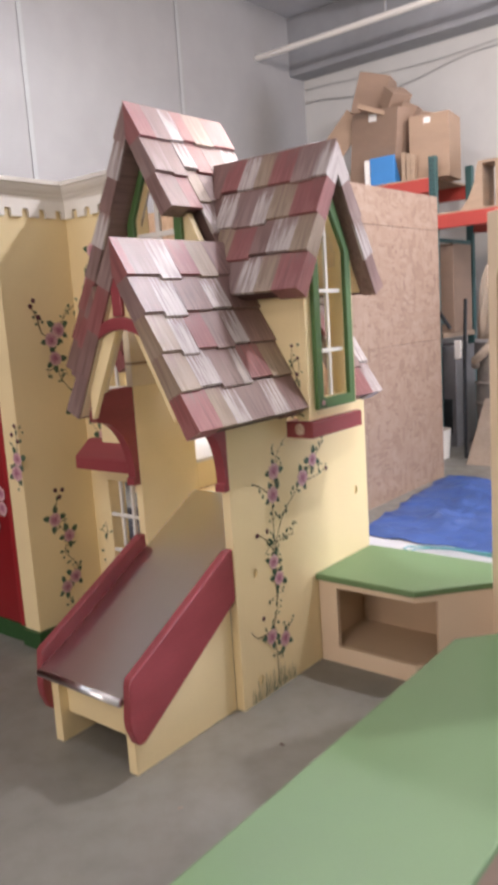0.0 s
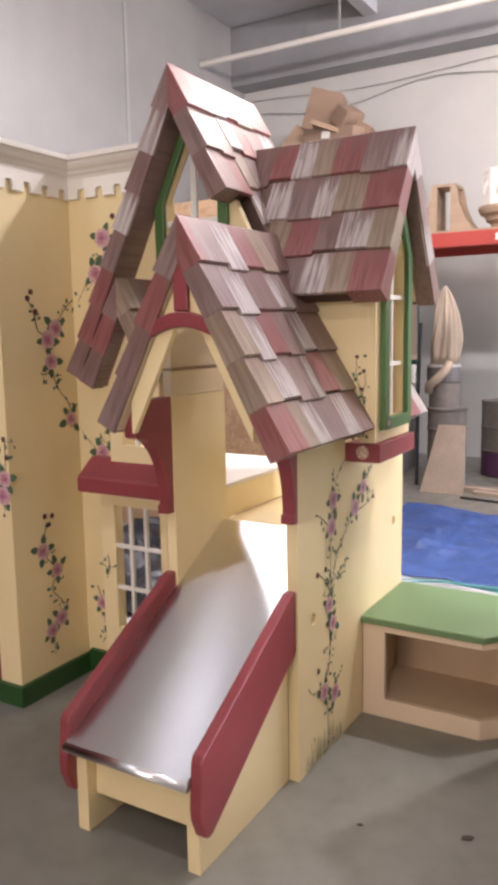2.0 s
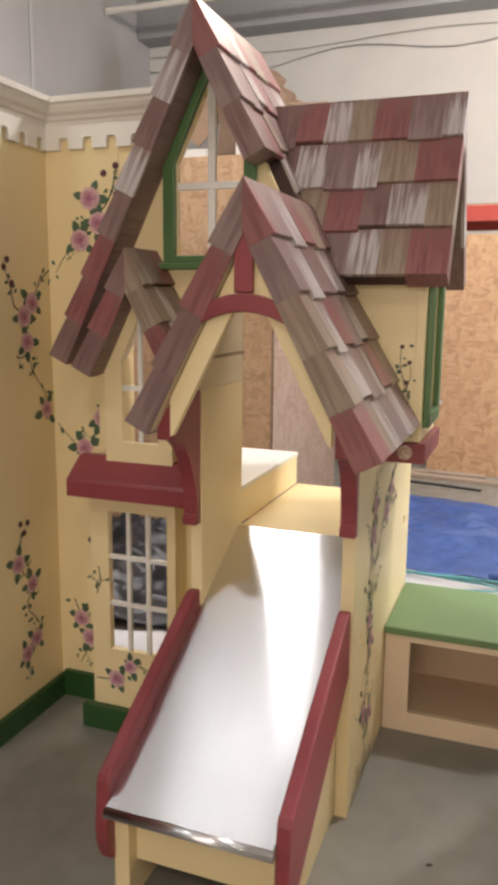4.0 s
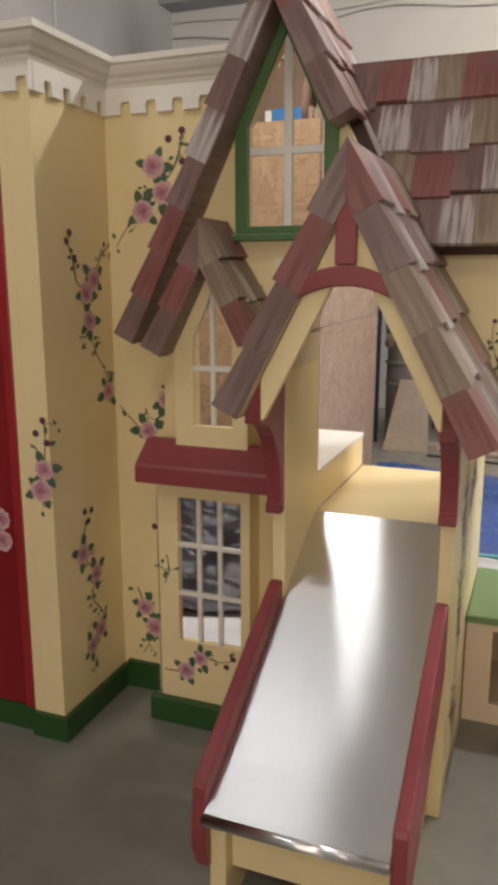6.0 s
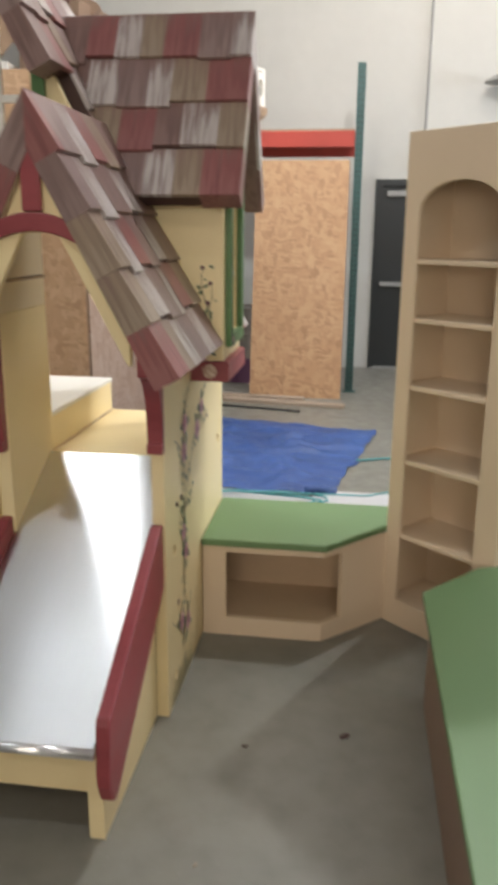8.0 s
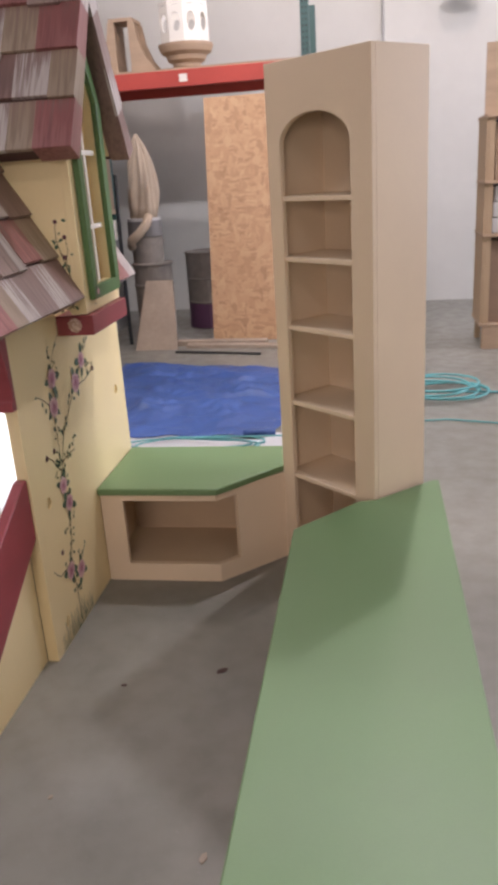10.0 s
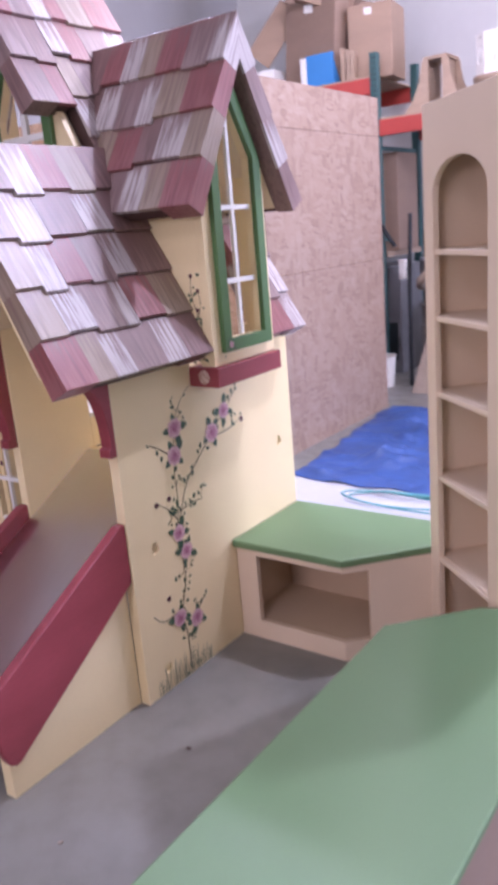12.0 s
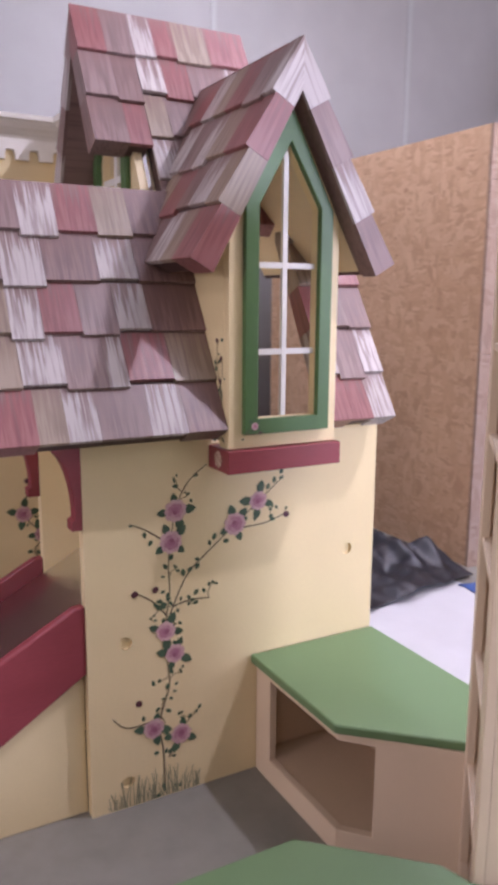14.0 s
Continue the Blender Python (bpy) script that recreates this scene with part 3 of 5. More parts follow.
def roof_slope(parent, ridge, along, down, run, slope, courses, seed, thick=0.06, start_end=True, far_end=True, over=0.0, soffit=None, tuck=0.0, ends=(), rows=()):
    """One slope: a deck board and courses of shingles that lap down it; ridge is its top corner, run its length along the ridge.
    over: how far it overhangs the wall at its start; soffit: the paint under that overhang; tuck: set back from the start.
    rows: for each course the paint and the width in centimetres of its shingles, from the start."""
    rng = random.Random(seed)
    ridge, along, down = Vector(ridge), Vector(along).normalized(), Vector(down).normalized()
    normal = along.cross(down).normalized()
    if normal.z < 0:
        normal = -normal
    frame_m = Matrix((along, down, normal)).transposed().to_4x4()
    frame_m.translation = ridge
    cut = thick * abs(down.z) / math.hypot(down.x, down.y) + 0.004
    deck = part("roof_slope", boxed(0.01 + tuck, run - 0.01, cut, slope - 0.006, -thick, 0.0, m=frame_m), EDGE, parent, "steep roof slope of hand-painted red, tan, mauve and white shingles")
    if over:
        part("soffit", boxed(tuck + 0.012, over, cut + 0.012, slope - 0.008, -thick - 0.005, -thick - 0.0005, m=frame_m), soffit, parent, "painted underside of the roof overhang")
    if run - over > 0.02:
        part("roof_lining", boxed(over + 0.001, run - 0.012, cut + 0.012, slope - 0.02, -thick - 0.005, -thick - 0.0005, m=frame_m), SHADE_LINING, parent)
    pitch = slope / courses
    order = [0, 3, 1, 0, 1, 3, 4, 2, 1]
    for i in range(courses):
        x = tuck
        k = rng.randrange(len(order))
        course = [("RPTWB".index(q[0]), int(q[1:]) / 100) for q in rows[i].split()] if i < len(rows) else []
        while x < run - 1e-4:
            given = course.pop(0) if course else None
            w = given[1] if given else rng.choice((0.068, 0.08, 0.09, 0.102))
            if run - x - w < 0.045:
                w = run - x
            which = order[k % len(order)] if rng.random() < 0.8 else rng.randrange(5)
            k += 1
            if given:
                which = given[0]
            elif x < tuck + 1e-4 and i < len(ends):
                which = ends[i]
            at_end = (x < tuck + 1e-4 and start_end) or (x + w > run - 1e-4 and far_end)
            length = pitch if at_end or i == courses - 1 else pitch * rng.choice((0.95, 1.0, 1.06, 1.12))
            ob = new("shingle", shingle_mesh(w, length - (0.0006 if at_end else 0.0), thick + 0.004 if at_end else 0.0005, which, round(cut + 0.001, 4) if at_end and i == 0 else 0.0, -0.007 if i == 0 else 0.0))
            ob.parent = deck
            ob.matrix_parent_inverse = deck.matrix_world.inverted()
            ob.matrix_basis = frame_m @ Matrix.Translation((x, i * pitch, 0.0))
            x += w
    return deck


# ---- the playhouse tower ----
house = thing("playhouse", "yellow wooden storybook playhouse with steep shingled gables", "playhouse", (-0.3, 0.5, 0))
BACK = 1.065
HOLE = 0.021


def ring(u, v, r, n=14):
    return [(u + r * math.cos(2 * math.pi * k / n), v + r * math.sin(2 * math.pi * k / n)) for k in range(n)]


# right side wall with three bolt holes
outline = [(0, 0), (BACK, 0), (BACK, 1.27), (0.80, 1.27), (0.80, 1.17), (0.418, 1.17), (0.418, 1.27), (0, 1.27)]
side = part("side_wall", plate(outline, "x", -0.04, 0.0, [ring(0.95, 0.745, HOLE), ring(0.123, 0.564, HOLE), ring(0.121, 0.09, HOLE)]), YELLOW, house, "pale yellow side wall with painted climbing roses")
for u, v in ((0.95, 0.745), (0.123, 0.564), (0.121, 0.09)):
    part("bolt_recess", lathe([(HOLE, -0.006), (HOLE, 0.0)], (0, 0, 0), 14, pose(-0.010, u, v, 0, 90, 0)), YELLOW, side)
mural(side, "x", 0.0, 1,
      [(0.292, 0.967), (0.276, 0.869), (0.5, 0.896), (0.587, 0.965), (0.254, 0.577), (0.286, 0.495), (0.209, 0.253), (0.303, 0.21)],
      [[(0.246, 0.018), (0.242, 0.163), (0.23, 0.267), (0.265, 0.386), (0.262, 0.455), (0.255, 0.592), (0.27, 0.703), (0.267, 0.796), (0.278, 0.887), (0.296, 0.984), (0.341, 1.06), (0.4, 1.104)],
       [(0.269, 0.627), (0.328, 0.749), (0.408, 0.821), (0.5, 0.893), (0.583, 0.958), (0.668, 1.025)],
       [(0.244, 0.883), (0.189, 0.921), (0.144, 0.942)], [(0.2, 0.278), (0.119, 0.278), (0.074, 0.32)], [(0.262, 0.136), (0.307, 0.225), (0.361, 0.275)],
       [(0.259, 0.629), (0.212, 0.685), (0.154, 0.724)], [(0.52, 0.88), (0.616, 0.886), (0.694, 0.909)], [(0.279, 0.654), (0.337, 0.667), (0.407, 0.662)]],
      [(0.154, 0.718), (0.222, 0.721), (0.161, 0.352), (0.694, 0.905)], 0.036, 3, 1.5)
rng = random.Random(5)
bm = bmesh.new()
at = lift("x", 0.0, 1)
for k in range(70):
    u = rng.uniform(0.06, 0.37)
    top = rng.uniform(0.03, 0.11) * (1.0 if 0.1 < u < 0.34 else 0.6)
    lean = rng.uniform(-0.018, 0.018)
    ribbon(bm, at, [(u, 0.004), (u + lean * 0.3, top * 0.5), (u + lean, top)], 0.0016, 0.001 + 0.00003 * k)
part("painted_grass", bm, GRASS, side, "painted grass tufts along the wall foot", kind="stuff")

# left inner wall, top plate, deck, step
part("inner_wall", boxed(-0.545, -0.505, 0.0, 0.36, 0, 1.36), YELLOW, house, bevel=0.002)
part("top_plate", boxed(-0.545, -0.505, 0.0, 0.36, 1.361, 1.452), SHADE_LINING, house, "cream board above the inner wall", bevel=0.002)
part("batten", boxed(-0.545, -0.4985, 0.0, 0.36, 1.4525, 1.462), SOFFIT, house, "thin brown batten between two boards")
part("upper_panel", boxed(-0.545, -0.505, 0.0, 0.36, 1.4625, 1.68), SHADE_LINING, house, "cream panel above the inner wall", bevel=0.002)
part("top_plate", boxed(-0.075, -0.041, 0.02, 0.40, 1.2, 1.26), SOFFIT, house, bevel=0.002)
part("deck", boxed(-0.505, -0.041, 0.325, BACK, 0.80, 0.828), YELLOW, house, "yellow platform deck at the slide top", bevel=0.003)
part("deck_apron", boxed(-0.505, -0.041, BACK - 0.03, BACK, 0.0, 0.798), YELLOW, house)
step = part("step_box", boxed(-0.95, -0.507, 0.361, BACK, 0.829, 0.955), YELLOW, house, "pale raised step beside the deck", bevel=0.004)
part("step_top", boxed(-0.955, -0.504, 0.361, BACK + 0.005, 0.9552, 0.972), WHITE, step, bevel=0.003)
part("step_leg", boxed(-0.95, -0.90, BACK - 0.05, BACK, 0.0, 0.828), YELLOW, step)
part("step_leg", boxed(-0.58, -0.5465, 0.361, 0.41, 0.0, 0.828), YELLOW, step)

# main roof over the slide: two slopes, the right one broken by the dormer
RX, RZ, PX = -0.272, 1.945, 0.105
drop = Vector((PX - RX, 0, 1.222 - RZ))
SL = drop.length
roof_slope(house, (RX, -0.27, RZ), (0, 1, 0), drop, 0.688, SL, 5, 11, over=0.27, soffit=YELLOW,
           rows=("R4 P13 W11 R12 T11 B17", "P10 W12 B16 W12 B18", "T10 W9 R11 P11 W10 B17", "T11 W12 P12 W6 R14 T13", "R13 T8 W9 P15 W11 B12"))
roof_slope(house, (RX, 0.80, RZ), (0, 1, 0), drop, 0.25, SL, 5, 12)
roof_slope(house, (RX, -0.27, RZ), (0, 1, 0), (-drop.x, 0, drop.z), 0.13, 0.745, 4, 13, over=0.13, soffit=SHADE_LINING, tuck=0.003, ends=(1, 0, 4, 1))

# gable front of the main roof with its open arch
def under(x, off=0.075):
    return RZ - off - abs(x - RX) * (RZ - 1.222) / (PX - RX)


GX = RX + 0.012
HALF = [(0.048, 1.603), (0.132, 1.44), (0.229, 1.254)]
pts = [(GX - 0.236, 1.254), (GX - 0.236, 1.362), (GX, under(RX, 0.13)), (GX + 0.236, 1.362), (GX + 0.236, 1.254)]
pts += [(GX + h, z) for h, z in HALF[::-1]] + [(GX - h, z) for h, z in HALF]
part("gable_front", plate(pts, "y", -0.245, -0.22), YELLOW, house, "yellow gable barge boards round an open arch", bevel=0.002)
arc = [(RX + 0.128 * k / 6, 1.655 - 0.040 * (k / 6) ** 2) for k in range(-6, 7)] + [(RX + 0.128 * k / 6, 1.606 - 0.036 * (k / 6) ** 2) for k in range(6, -7, -1)]
part("collar_tie", plate(arc, "y", -0.266, -0.246), RED, house, "curved brick-red collar tie", bevel=0.004)
part("king_post", boxed(RX - 0.026, RX + 0.028, -0.262, -0.246, 1.656, 1.84), RED, house, "brick-red king post", bevel=0.004)


def bracket(x0, x1, reach, top, bottom, foot, nose=0.0):
    top_c = top - 0.05 - nose
    curve = [(-reach + (reach - foot) * math.sin(a), top_c - (top_c - 0.04 - bottom) * (1 - math.cos(a))) for a in [math.pi / 2 * k / 10 for k in range(11)]]
    pts = [(-0.001, top), (-reach - 0.001, top), (-reach - 0.001, top_c), (-reach + 0.012, top_c - 0.004)] + curve[2:] + [(-foot, bottom + 0.035), (-foot - 0.012, bottom + 0.03), (-foot - 0.012, bottom), (-0.001, bottom)]
    part("bracket", plate(pts, "x", x0, x1), RED, house, "brick-red scrolled roof bracket", bevel=0.003)


bracket(-0.045, 0.004, 0.115, 1.335, 0.945, 0.022, 0.085)
bracket(-0.555, -0.508, 0.212, 1.36, 0.93, 0.03, 0.075)

# dormer with the tall pointed window in the right slope
YA, YB, XF = 0.418, 0.80, 0.117
DY, DZ, DPY = 0.610, 2.322, 0.275
ddrop = Vector((0, DPY - DY, 1.715 - DZ))
DL = ddrop.length
roof_slope(house, (0.195, DY, DZ), (-1, 0, 0), ddrop, 0.695, DL, 4, 21,
           rows=("W7 P11 R12 T8 W9 R10 B12", "R14 T12 W8 P10 W11 B14", "T9 W12 B9 R12 T10 P17", "R13 T9 W10 P15 B22"), far_end=False, over=0.08, soffit=SHINGLES[4])
roof_slope(house, (0.195, DY, DZ), (-1, 0, 0), (0, -ddrop.y, ddrop.z), 0.695, DL, 4, 22, ends=(3, 1, 3, 4), far_end=False, over=0.08, soffit=SHINGLES[4], tuck=0.003)
part("dormer_wall", plate([(-0.23, 1.82), (XF - 0.03, 1.82), (XF - 0.03, 1.168), (0.06, 1.168), (-0.18, 1.70)], "y", YA, YA + 0.025), YELLOW, house, "yellow dormer cheek with a painted rose sprig")
part("dormer_wall", plate([(0.0, 1.82), (XF - 0.03, 1.82), (XF - 0.03, 1.168), (0.06, 1.168), (0.0, 1.30)], "y", YB - 0.025, YB), YELLOW, house)
WY0, WY1 = 0.507, 0.718
hole = [(WY0, 1.258), (WY1, 1.258), (WY1, 1.88), (DY, 2.06), (WY0, 1.88)]
part("dormer_front", plate([(YA, 1.168), (YB, 1.168), (YB, 1.84), (DY, 2.22), (YA, 1.84)], "x", XF - 0.03, XF, [hole]), YELLOW, house, "yellow dormer front", bevel=0.0015)
win = part("window_frame", plate([(0.462, 1.212), (0.762, 1.212), (0.762, 1.875), (DY, 2.16), (0.462, 1.875)], "x", XF + 0.0005, XF + 0.022, [hole]), GREEN, house, "green pointed window frame", bevel=0.003)
part("muntin", boxed(XF - 0.02, XF - 0.006, DY - 0.009, DY + 0.009, 1.26, 2.05), WHITE, win, "white glazing bar", bevel=0.002)
for z in (1.457, 1.712):
    part("muntin", boxed(XF - 0.021, XF - 0.007, WY0, WY1, z - 0.009, z + 0.009), WHITE, win, "white glazing bar", bevel=0.002)
part("window_sill", boxed(-0.001, 0.138, 0.407, 0.812, 1.095, 1.166), RED, house, "brick-red box sill under the tall window", bevel=0.004)
bm = bmesh.new()
rose_shape(bm, lift("y", 0.407, -1), 0.07, 1.132, 0.026, random.Random(8), 0.001)
part("painted_rosette", bm, CREAM_ROSE, house.children[-1], "pale cream painted rose on the red sill")
mural(win, "x", XF + 0.022, 1, [(0.494, 1.238)], [[(0.465, 1.215), (0.478, 1.230), (0.494, 1.238)], [(0.468, 1.216), (0.490, 1.214), (0.512, 1.216)]], [(0.514, 1.217)], 0.012, 18, 1.0, 0.5)
cheek = [o for o in house.children if o.name.startswith("dormer_wall")][0]
mural(cheek, "y", YA, -1, [], [[(0.07, 1.19), (0.08, 1.272), (0.065, 1.346), (0.078, 1.392), (0.072, 1.438)], [(0.07, 1.319), (0.04, 1.429), (0.045, 1.487)]], [(0.045, 1.49), (0.072, 1.438), (0.064, 1.37)], 0.02, 9, 0.9, 0.7)

# tall gable with the green window
TX, TZ, TPX = -0.62, 2.575, -1.185
TY0, TY1, TW = 0.19, 0.84, 0.335
tdrop = Vector((TX - TPX, 0, 1.43 - TZ))
TL = tdrop.length
roof_slope(house, (TX, TY0, TZ), (0, 1, 0), (-tdrop.x, 0, tdrop.z), 0.22, TL, 8, 31, ends=(1, 3, 4, 3, 1, 0, 0, 4), over=0.145, soffit=SHINGLES[4], tuck=0.003)
roof_slope(house, (TX, TY0, TZ), (0, 1, 0), tdrop, 0.20, TL * 3 / 8 * 1.1, 3, 32, rows=("R10 P10", "P11 B9", "B12 R8"), over=0.145, soffit=SHINGLES[4], far_end=False)
roof_slope(house, (TX, TY0 + 0.2, TZ), (0, 1, 0), tdrop, TY1 - TY0 - 0.2, TL * 5 / 8, 5, 33, start_end=False,
           rows=("W8 R8 T13 R16", "W9 R10 P13 W13", "T8 P12 R12 W13", "W12 P11 T10 R12", "P10 W10 T12 R13"))


def tunder(x, off=0.085):
    return TZ - off - abs(x - TX) * (TZ - 1.43) / (TX - TPX)


VX0, VX1 = -0.748, -0.492
hole = [(VX0, 1.79), (VX1, 1.79), (VX1, 2.10), (TX, 2.37), (VX0, 2.10)]
pts = [(-1.08, tunder(-1.08)), (TX, tunder(TX)), (-0.36, tunder(-0.36)), (-0.36, 1.80), (-0.512, 1.62), (-0.512, 0.97), (-0.70, 0.97), (-0.70, 1.60), (-0.98, 1.60), (-0.98, 0.97), (-1.08, 0.97)]
part("gable_wall", plate(pts, "y", TW, TW + 0.03, [hole]), YELLOW, house, "yellow tall gable wall")
win = part("window_frame", plate([(-0.792, 1.765), (-0.448, 1.765), (-0.448, 2.115), (TX, 2.455), (-0.792, 2.115)], "y", TW - 0.022, TW - 0.0005, [hole]), GREEN, house, "green pointed window frame", bevel=0.003)
part("window_sill", boxed(-0.83, -0.42, TW - 0.055, TW - 0.0225, 1.742, 1.764), GREEN, win, "narrow green sill", bevel=0.003)
part("muntin", boxed(TX - 0.012, TX + 0.016, TW + 0.004, TW + 0.02, 1.79, 2.37), WHITE, win, "white glazing bar", bevel=0.002)
part("muntin", boxed(VX0, VX1, TW + 0.003, TW + 0.019, 2.012, 2.036), WHITE, win, "white glazing bar", bevel=0.002)

# bay with its many-paned window, red skirt roof and small gable
BY = 0.205
BX0, BX1 = -1.052, -0.70
hole = [(-0.975, 0.325), (-0.735, 0.325), (-0.735, 0.868), (-0.975, 0.868)]
bay = part("bay_front", plate([(BX0, 0.0), (BX1, 0.0), (BX1, 0.93), (BX0, 0.93)], "y", BY, BY + 0.03, [hole]), YELLOW, house, "yellow bay front with painted roses", bevel=0.002)
part("bay_side", boxed(BX0, BX0 + 0.03, BY + 0.03, BY + 0.055, 0.0, 0.93), YELLOW, house)
part("bay_side", boxed(BX1 - 0.03, BX1, BY + 0.03, 0.36, 0.0, 0.93), YELLOW, house)
part("bay_return", boxed(BX1, -0.545, 0.30, 0.33, 0.0, 1.0), YELLOW, house)
for x in (-0.895, -0.815):
    part("muntin", boxed(x - 0.008, x + 0.008, BY + 0.004, BY + 0.02, 0.325, 0.868), WHITE, bay, "white glazing bar", bevel=0.002)
for z in (0.508, 0.692):
    part("muntin", boxed(-0.975, -0.735, BY + 0.003, BY + 0.019, z - 0.008, z + 0.008), WHITE, bay, "white glazing bar", bevel=0.002)
part("bay_base", boxed(BX0 - 0.035, BX1 + 0.02, BY - 0.035, BY - 0.001, 0.0, 0.095), BASE_GREEN, house, "dark green base board", bevel=0.003)
mural(bay, "y", BY, -1, [(-0.951, 0.206), (-0.892, 0.265)], [[(-1.04, 0.198), (-0.986, 0.199), (-0.927, 0.233), (-0.881, 0.27), (-0.812, 0.262), (-0.763, 0.28)], [(-1.022, 0.649), (-1.012, 0.597), (-1.03, 0.539)]], [(-0.79, 0.25), (-0.763, 0.285)], 0.032, 10)
skirt = [(0.105, 0.938), (BY + 0.03, 0.938), (BY + 0.03, 1.075), (0.20, 1.075), (0.112, 1.005), (0.105, 0.995)]
part("skirt_roof", plate(skirt, "x", -1.085, -0.585), RED, house, "brick-red sloping ledge over the bay window", bevel=0.004)
MX, MY = -0.825, 0.185
hole = [(-0.895, 1.135), (-0.755, 1.135), (-0.755, 1.43), (MX, 1.575), (-0.895, 1.43)]
gab = part("small_gable_front", plate([(-0.965, 1.04), (-0.70, 1.04), (-0.70, 1.44), (MX, 1.70), (-0.965, 1.44)], "y", MY, MY + 0.025, [hole]), YELLOW, house, "small cream-yellow gable with a pointed window", bevel=0.002)
part("muntin", boxed(MX - 0.008, MX + 0.008, MY + 0.004, MY + 0.018, 1.135, 1.57), WHITE, gab, "white glazing bar", bevel=0.002)
part("muntin", boxed(-0.895, -0.755, MY + 0.003, MY + 0.017, 1.32, 1.338), WHITE, gab, "white glazing bar", bevel=0.002)
for x0, x1 in ((-0.965, -0.94), (-0.725, -0.70)):
    part("small_gable_side", boxed(x0, x1, MY + 0.025, TW, 1.04, 1.42), YELLOW, gab)
mdrop = Vector((0.205, 0, -0.40))
roof_slope(house, (MX, 0.095, 1.80), (0, 1, 0), (-mdrop.x, 0, mdrop.z), 0.235, mdrop.length, 3, 41, ends=(4, 0, 4), far_end=False, over=0.09, soffit=SHINGLES[4], tuck=0.003)
roof_slope(house, (MX, 0.095, 1.80), (0, 1, 0), mdrop, 0.235, mdrop.length * 0.9, 3, 42, ends=(2, 2, 0), far_end=False, over=0.09, soffit=SHINGLES[4])

# ---- the slide ----
slide = thing("slide", "stainless steel playhouse slide with brick-red side rails", "slide", (-0.27, -0.3, 0))
SX0, SX1 = -0.51, -0.045
prof = [(0.33, 0.834), (-0.40, 0.425), (-0.47, 0.388), (-0.54, 0.355), (-0.60, 0.328), (-0.616, 0.3215)]
back = [(y + 0.006, z - 0.012) for y, z in prof]
part("chute", plate(prof + back[::-1], "x", SX0, SX1), STEEL, slide, "shiny brushed stainless steel chute")
lip = lathe([(0.015, -0.234), (0.015, 0.234)], (0, 0, 0), 28, pose(-0.2775, -0.617, 0.3055, 0, 90, 0))
part("lip", lip, STEEL, slide, "rounded shiny steel lip at the slide foot", smooth=True)
rail_side = [(0.0, 0.705), (0.0, 0.487), (-0.545, 0.135), (-0.565, 0.130), (-0.585, 0.142), (-0.608, 0.20), (-0.612, 0.24), (-0.598, 0.375), (-0.588, 0.395), (-0.57, 0.402), (-0.03, 0.702)]
for x0, x1 in ((-0.044, -0.006), (-0.549, -0.511)):
    part("rail", plate(rail_side, "x", x0, x1), RED, slide, "brick-red painted side rail", bevel=0.006)
panel = [(-0.002, 0.0), (-0.57, 0.0), (-0.57, 0.285), (-0.40, 0.40), (-0.002, 0.62)]
for x0, x1 in ((-0.085, -0.0405), (-0.5145, -0.47)):
    part("side_panel", plate(panel, "x", x0, x1), YELLOW, slide, bevel=0.002)
part("front_board", boxed(-0.469, -0.086, -0.53, -0.505, 0.115, 0.30), YELLOW, slide, bevel=0.002)

# ---- corner bench between tower and bookcase ----
bench = thing("corner_bench", "low cream corner bench with a green top and open cubby", "bench", (0.35, 0.85, 0))
BT = 0.43
part("bench_top", plate([(0.002, 0.562), (0.50, 0.562), (0.7405, 0.826), (0.932, 1.037), (0.932, BACK + 0.005), (0.002, BACK + 0.005)], "z", BT - 0.03, BT), TOP_GREEN, bench, "green painted bench top", bevel=0.006)
part("front_panel", plate([(0.004, 0.0), (0.488, 0.0), (0.488, 0.08), (0.098, 0.08), (0.098, 0.368), (0.488, 0.368), (0.488, BT - 0.031), (0.004, BT - 0.031)], "y", 0.585, 0.61), CREAM, bench, bevel=0.0015)
ang = math.atan2(0.245, 0.262)
part("angled_panel", plate([(0, 0), (0.352, 0), (0.352, BT - 0.031), (0, BT - 0.031), (0, 0.368), (0.105, 0.368), (0.105, 0.08), (0, 0.08)], "y", 0, 0.025, m=Matrix.Translation((0.489, 0.586, 0)) @ Matrix.Rotation(ang, 4, "Z")), CREAM, bench, bevel=0.0015)
part("cubby_floor", plate([(0.004, 0.611), (0.48, 0.611), (0.70, 0.845), (0.70, 0.939), (0.004, 0.939)], "z", 0.058, 0.078), CUBBY, bench)
part("cubby_back", boxed(0.004, 0.70, 0.94, 0.96, 0.0, BT - 0.031), CUBBY, bench)
part("cubby_side", boxed(0.004, 0.024, 0.611, 0.939, 0.079, BT - 0.031), CUBBY, bench)
part("cubby_side", boxed(0.62, 0.64, 0.77, 0.939, 0.079, BT - 0.031), CUBBY, bench)
part("cleat", boxed(0.12, 0.60, 0.918, 0.939, 0.27, BT - 0.04), YELLOW, bench)

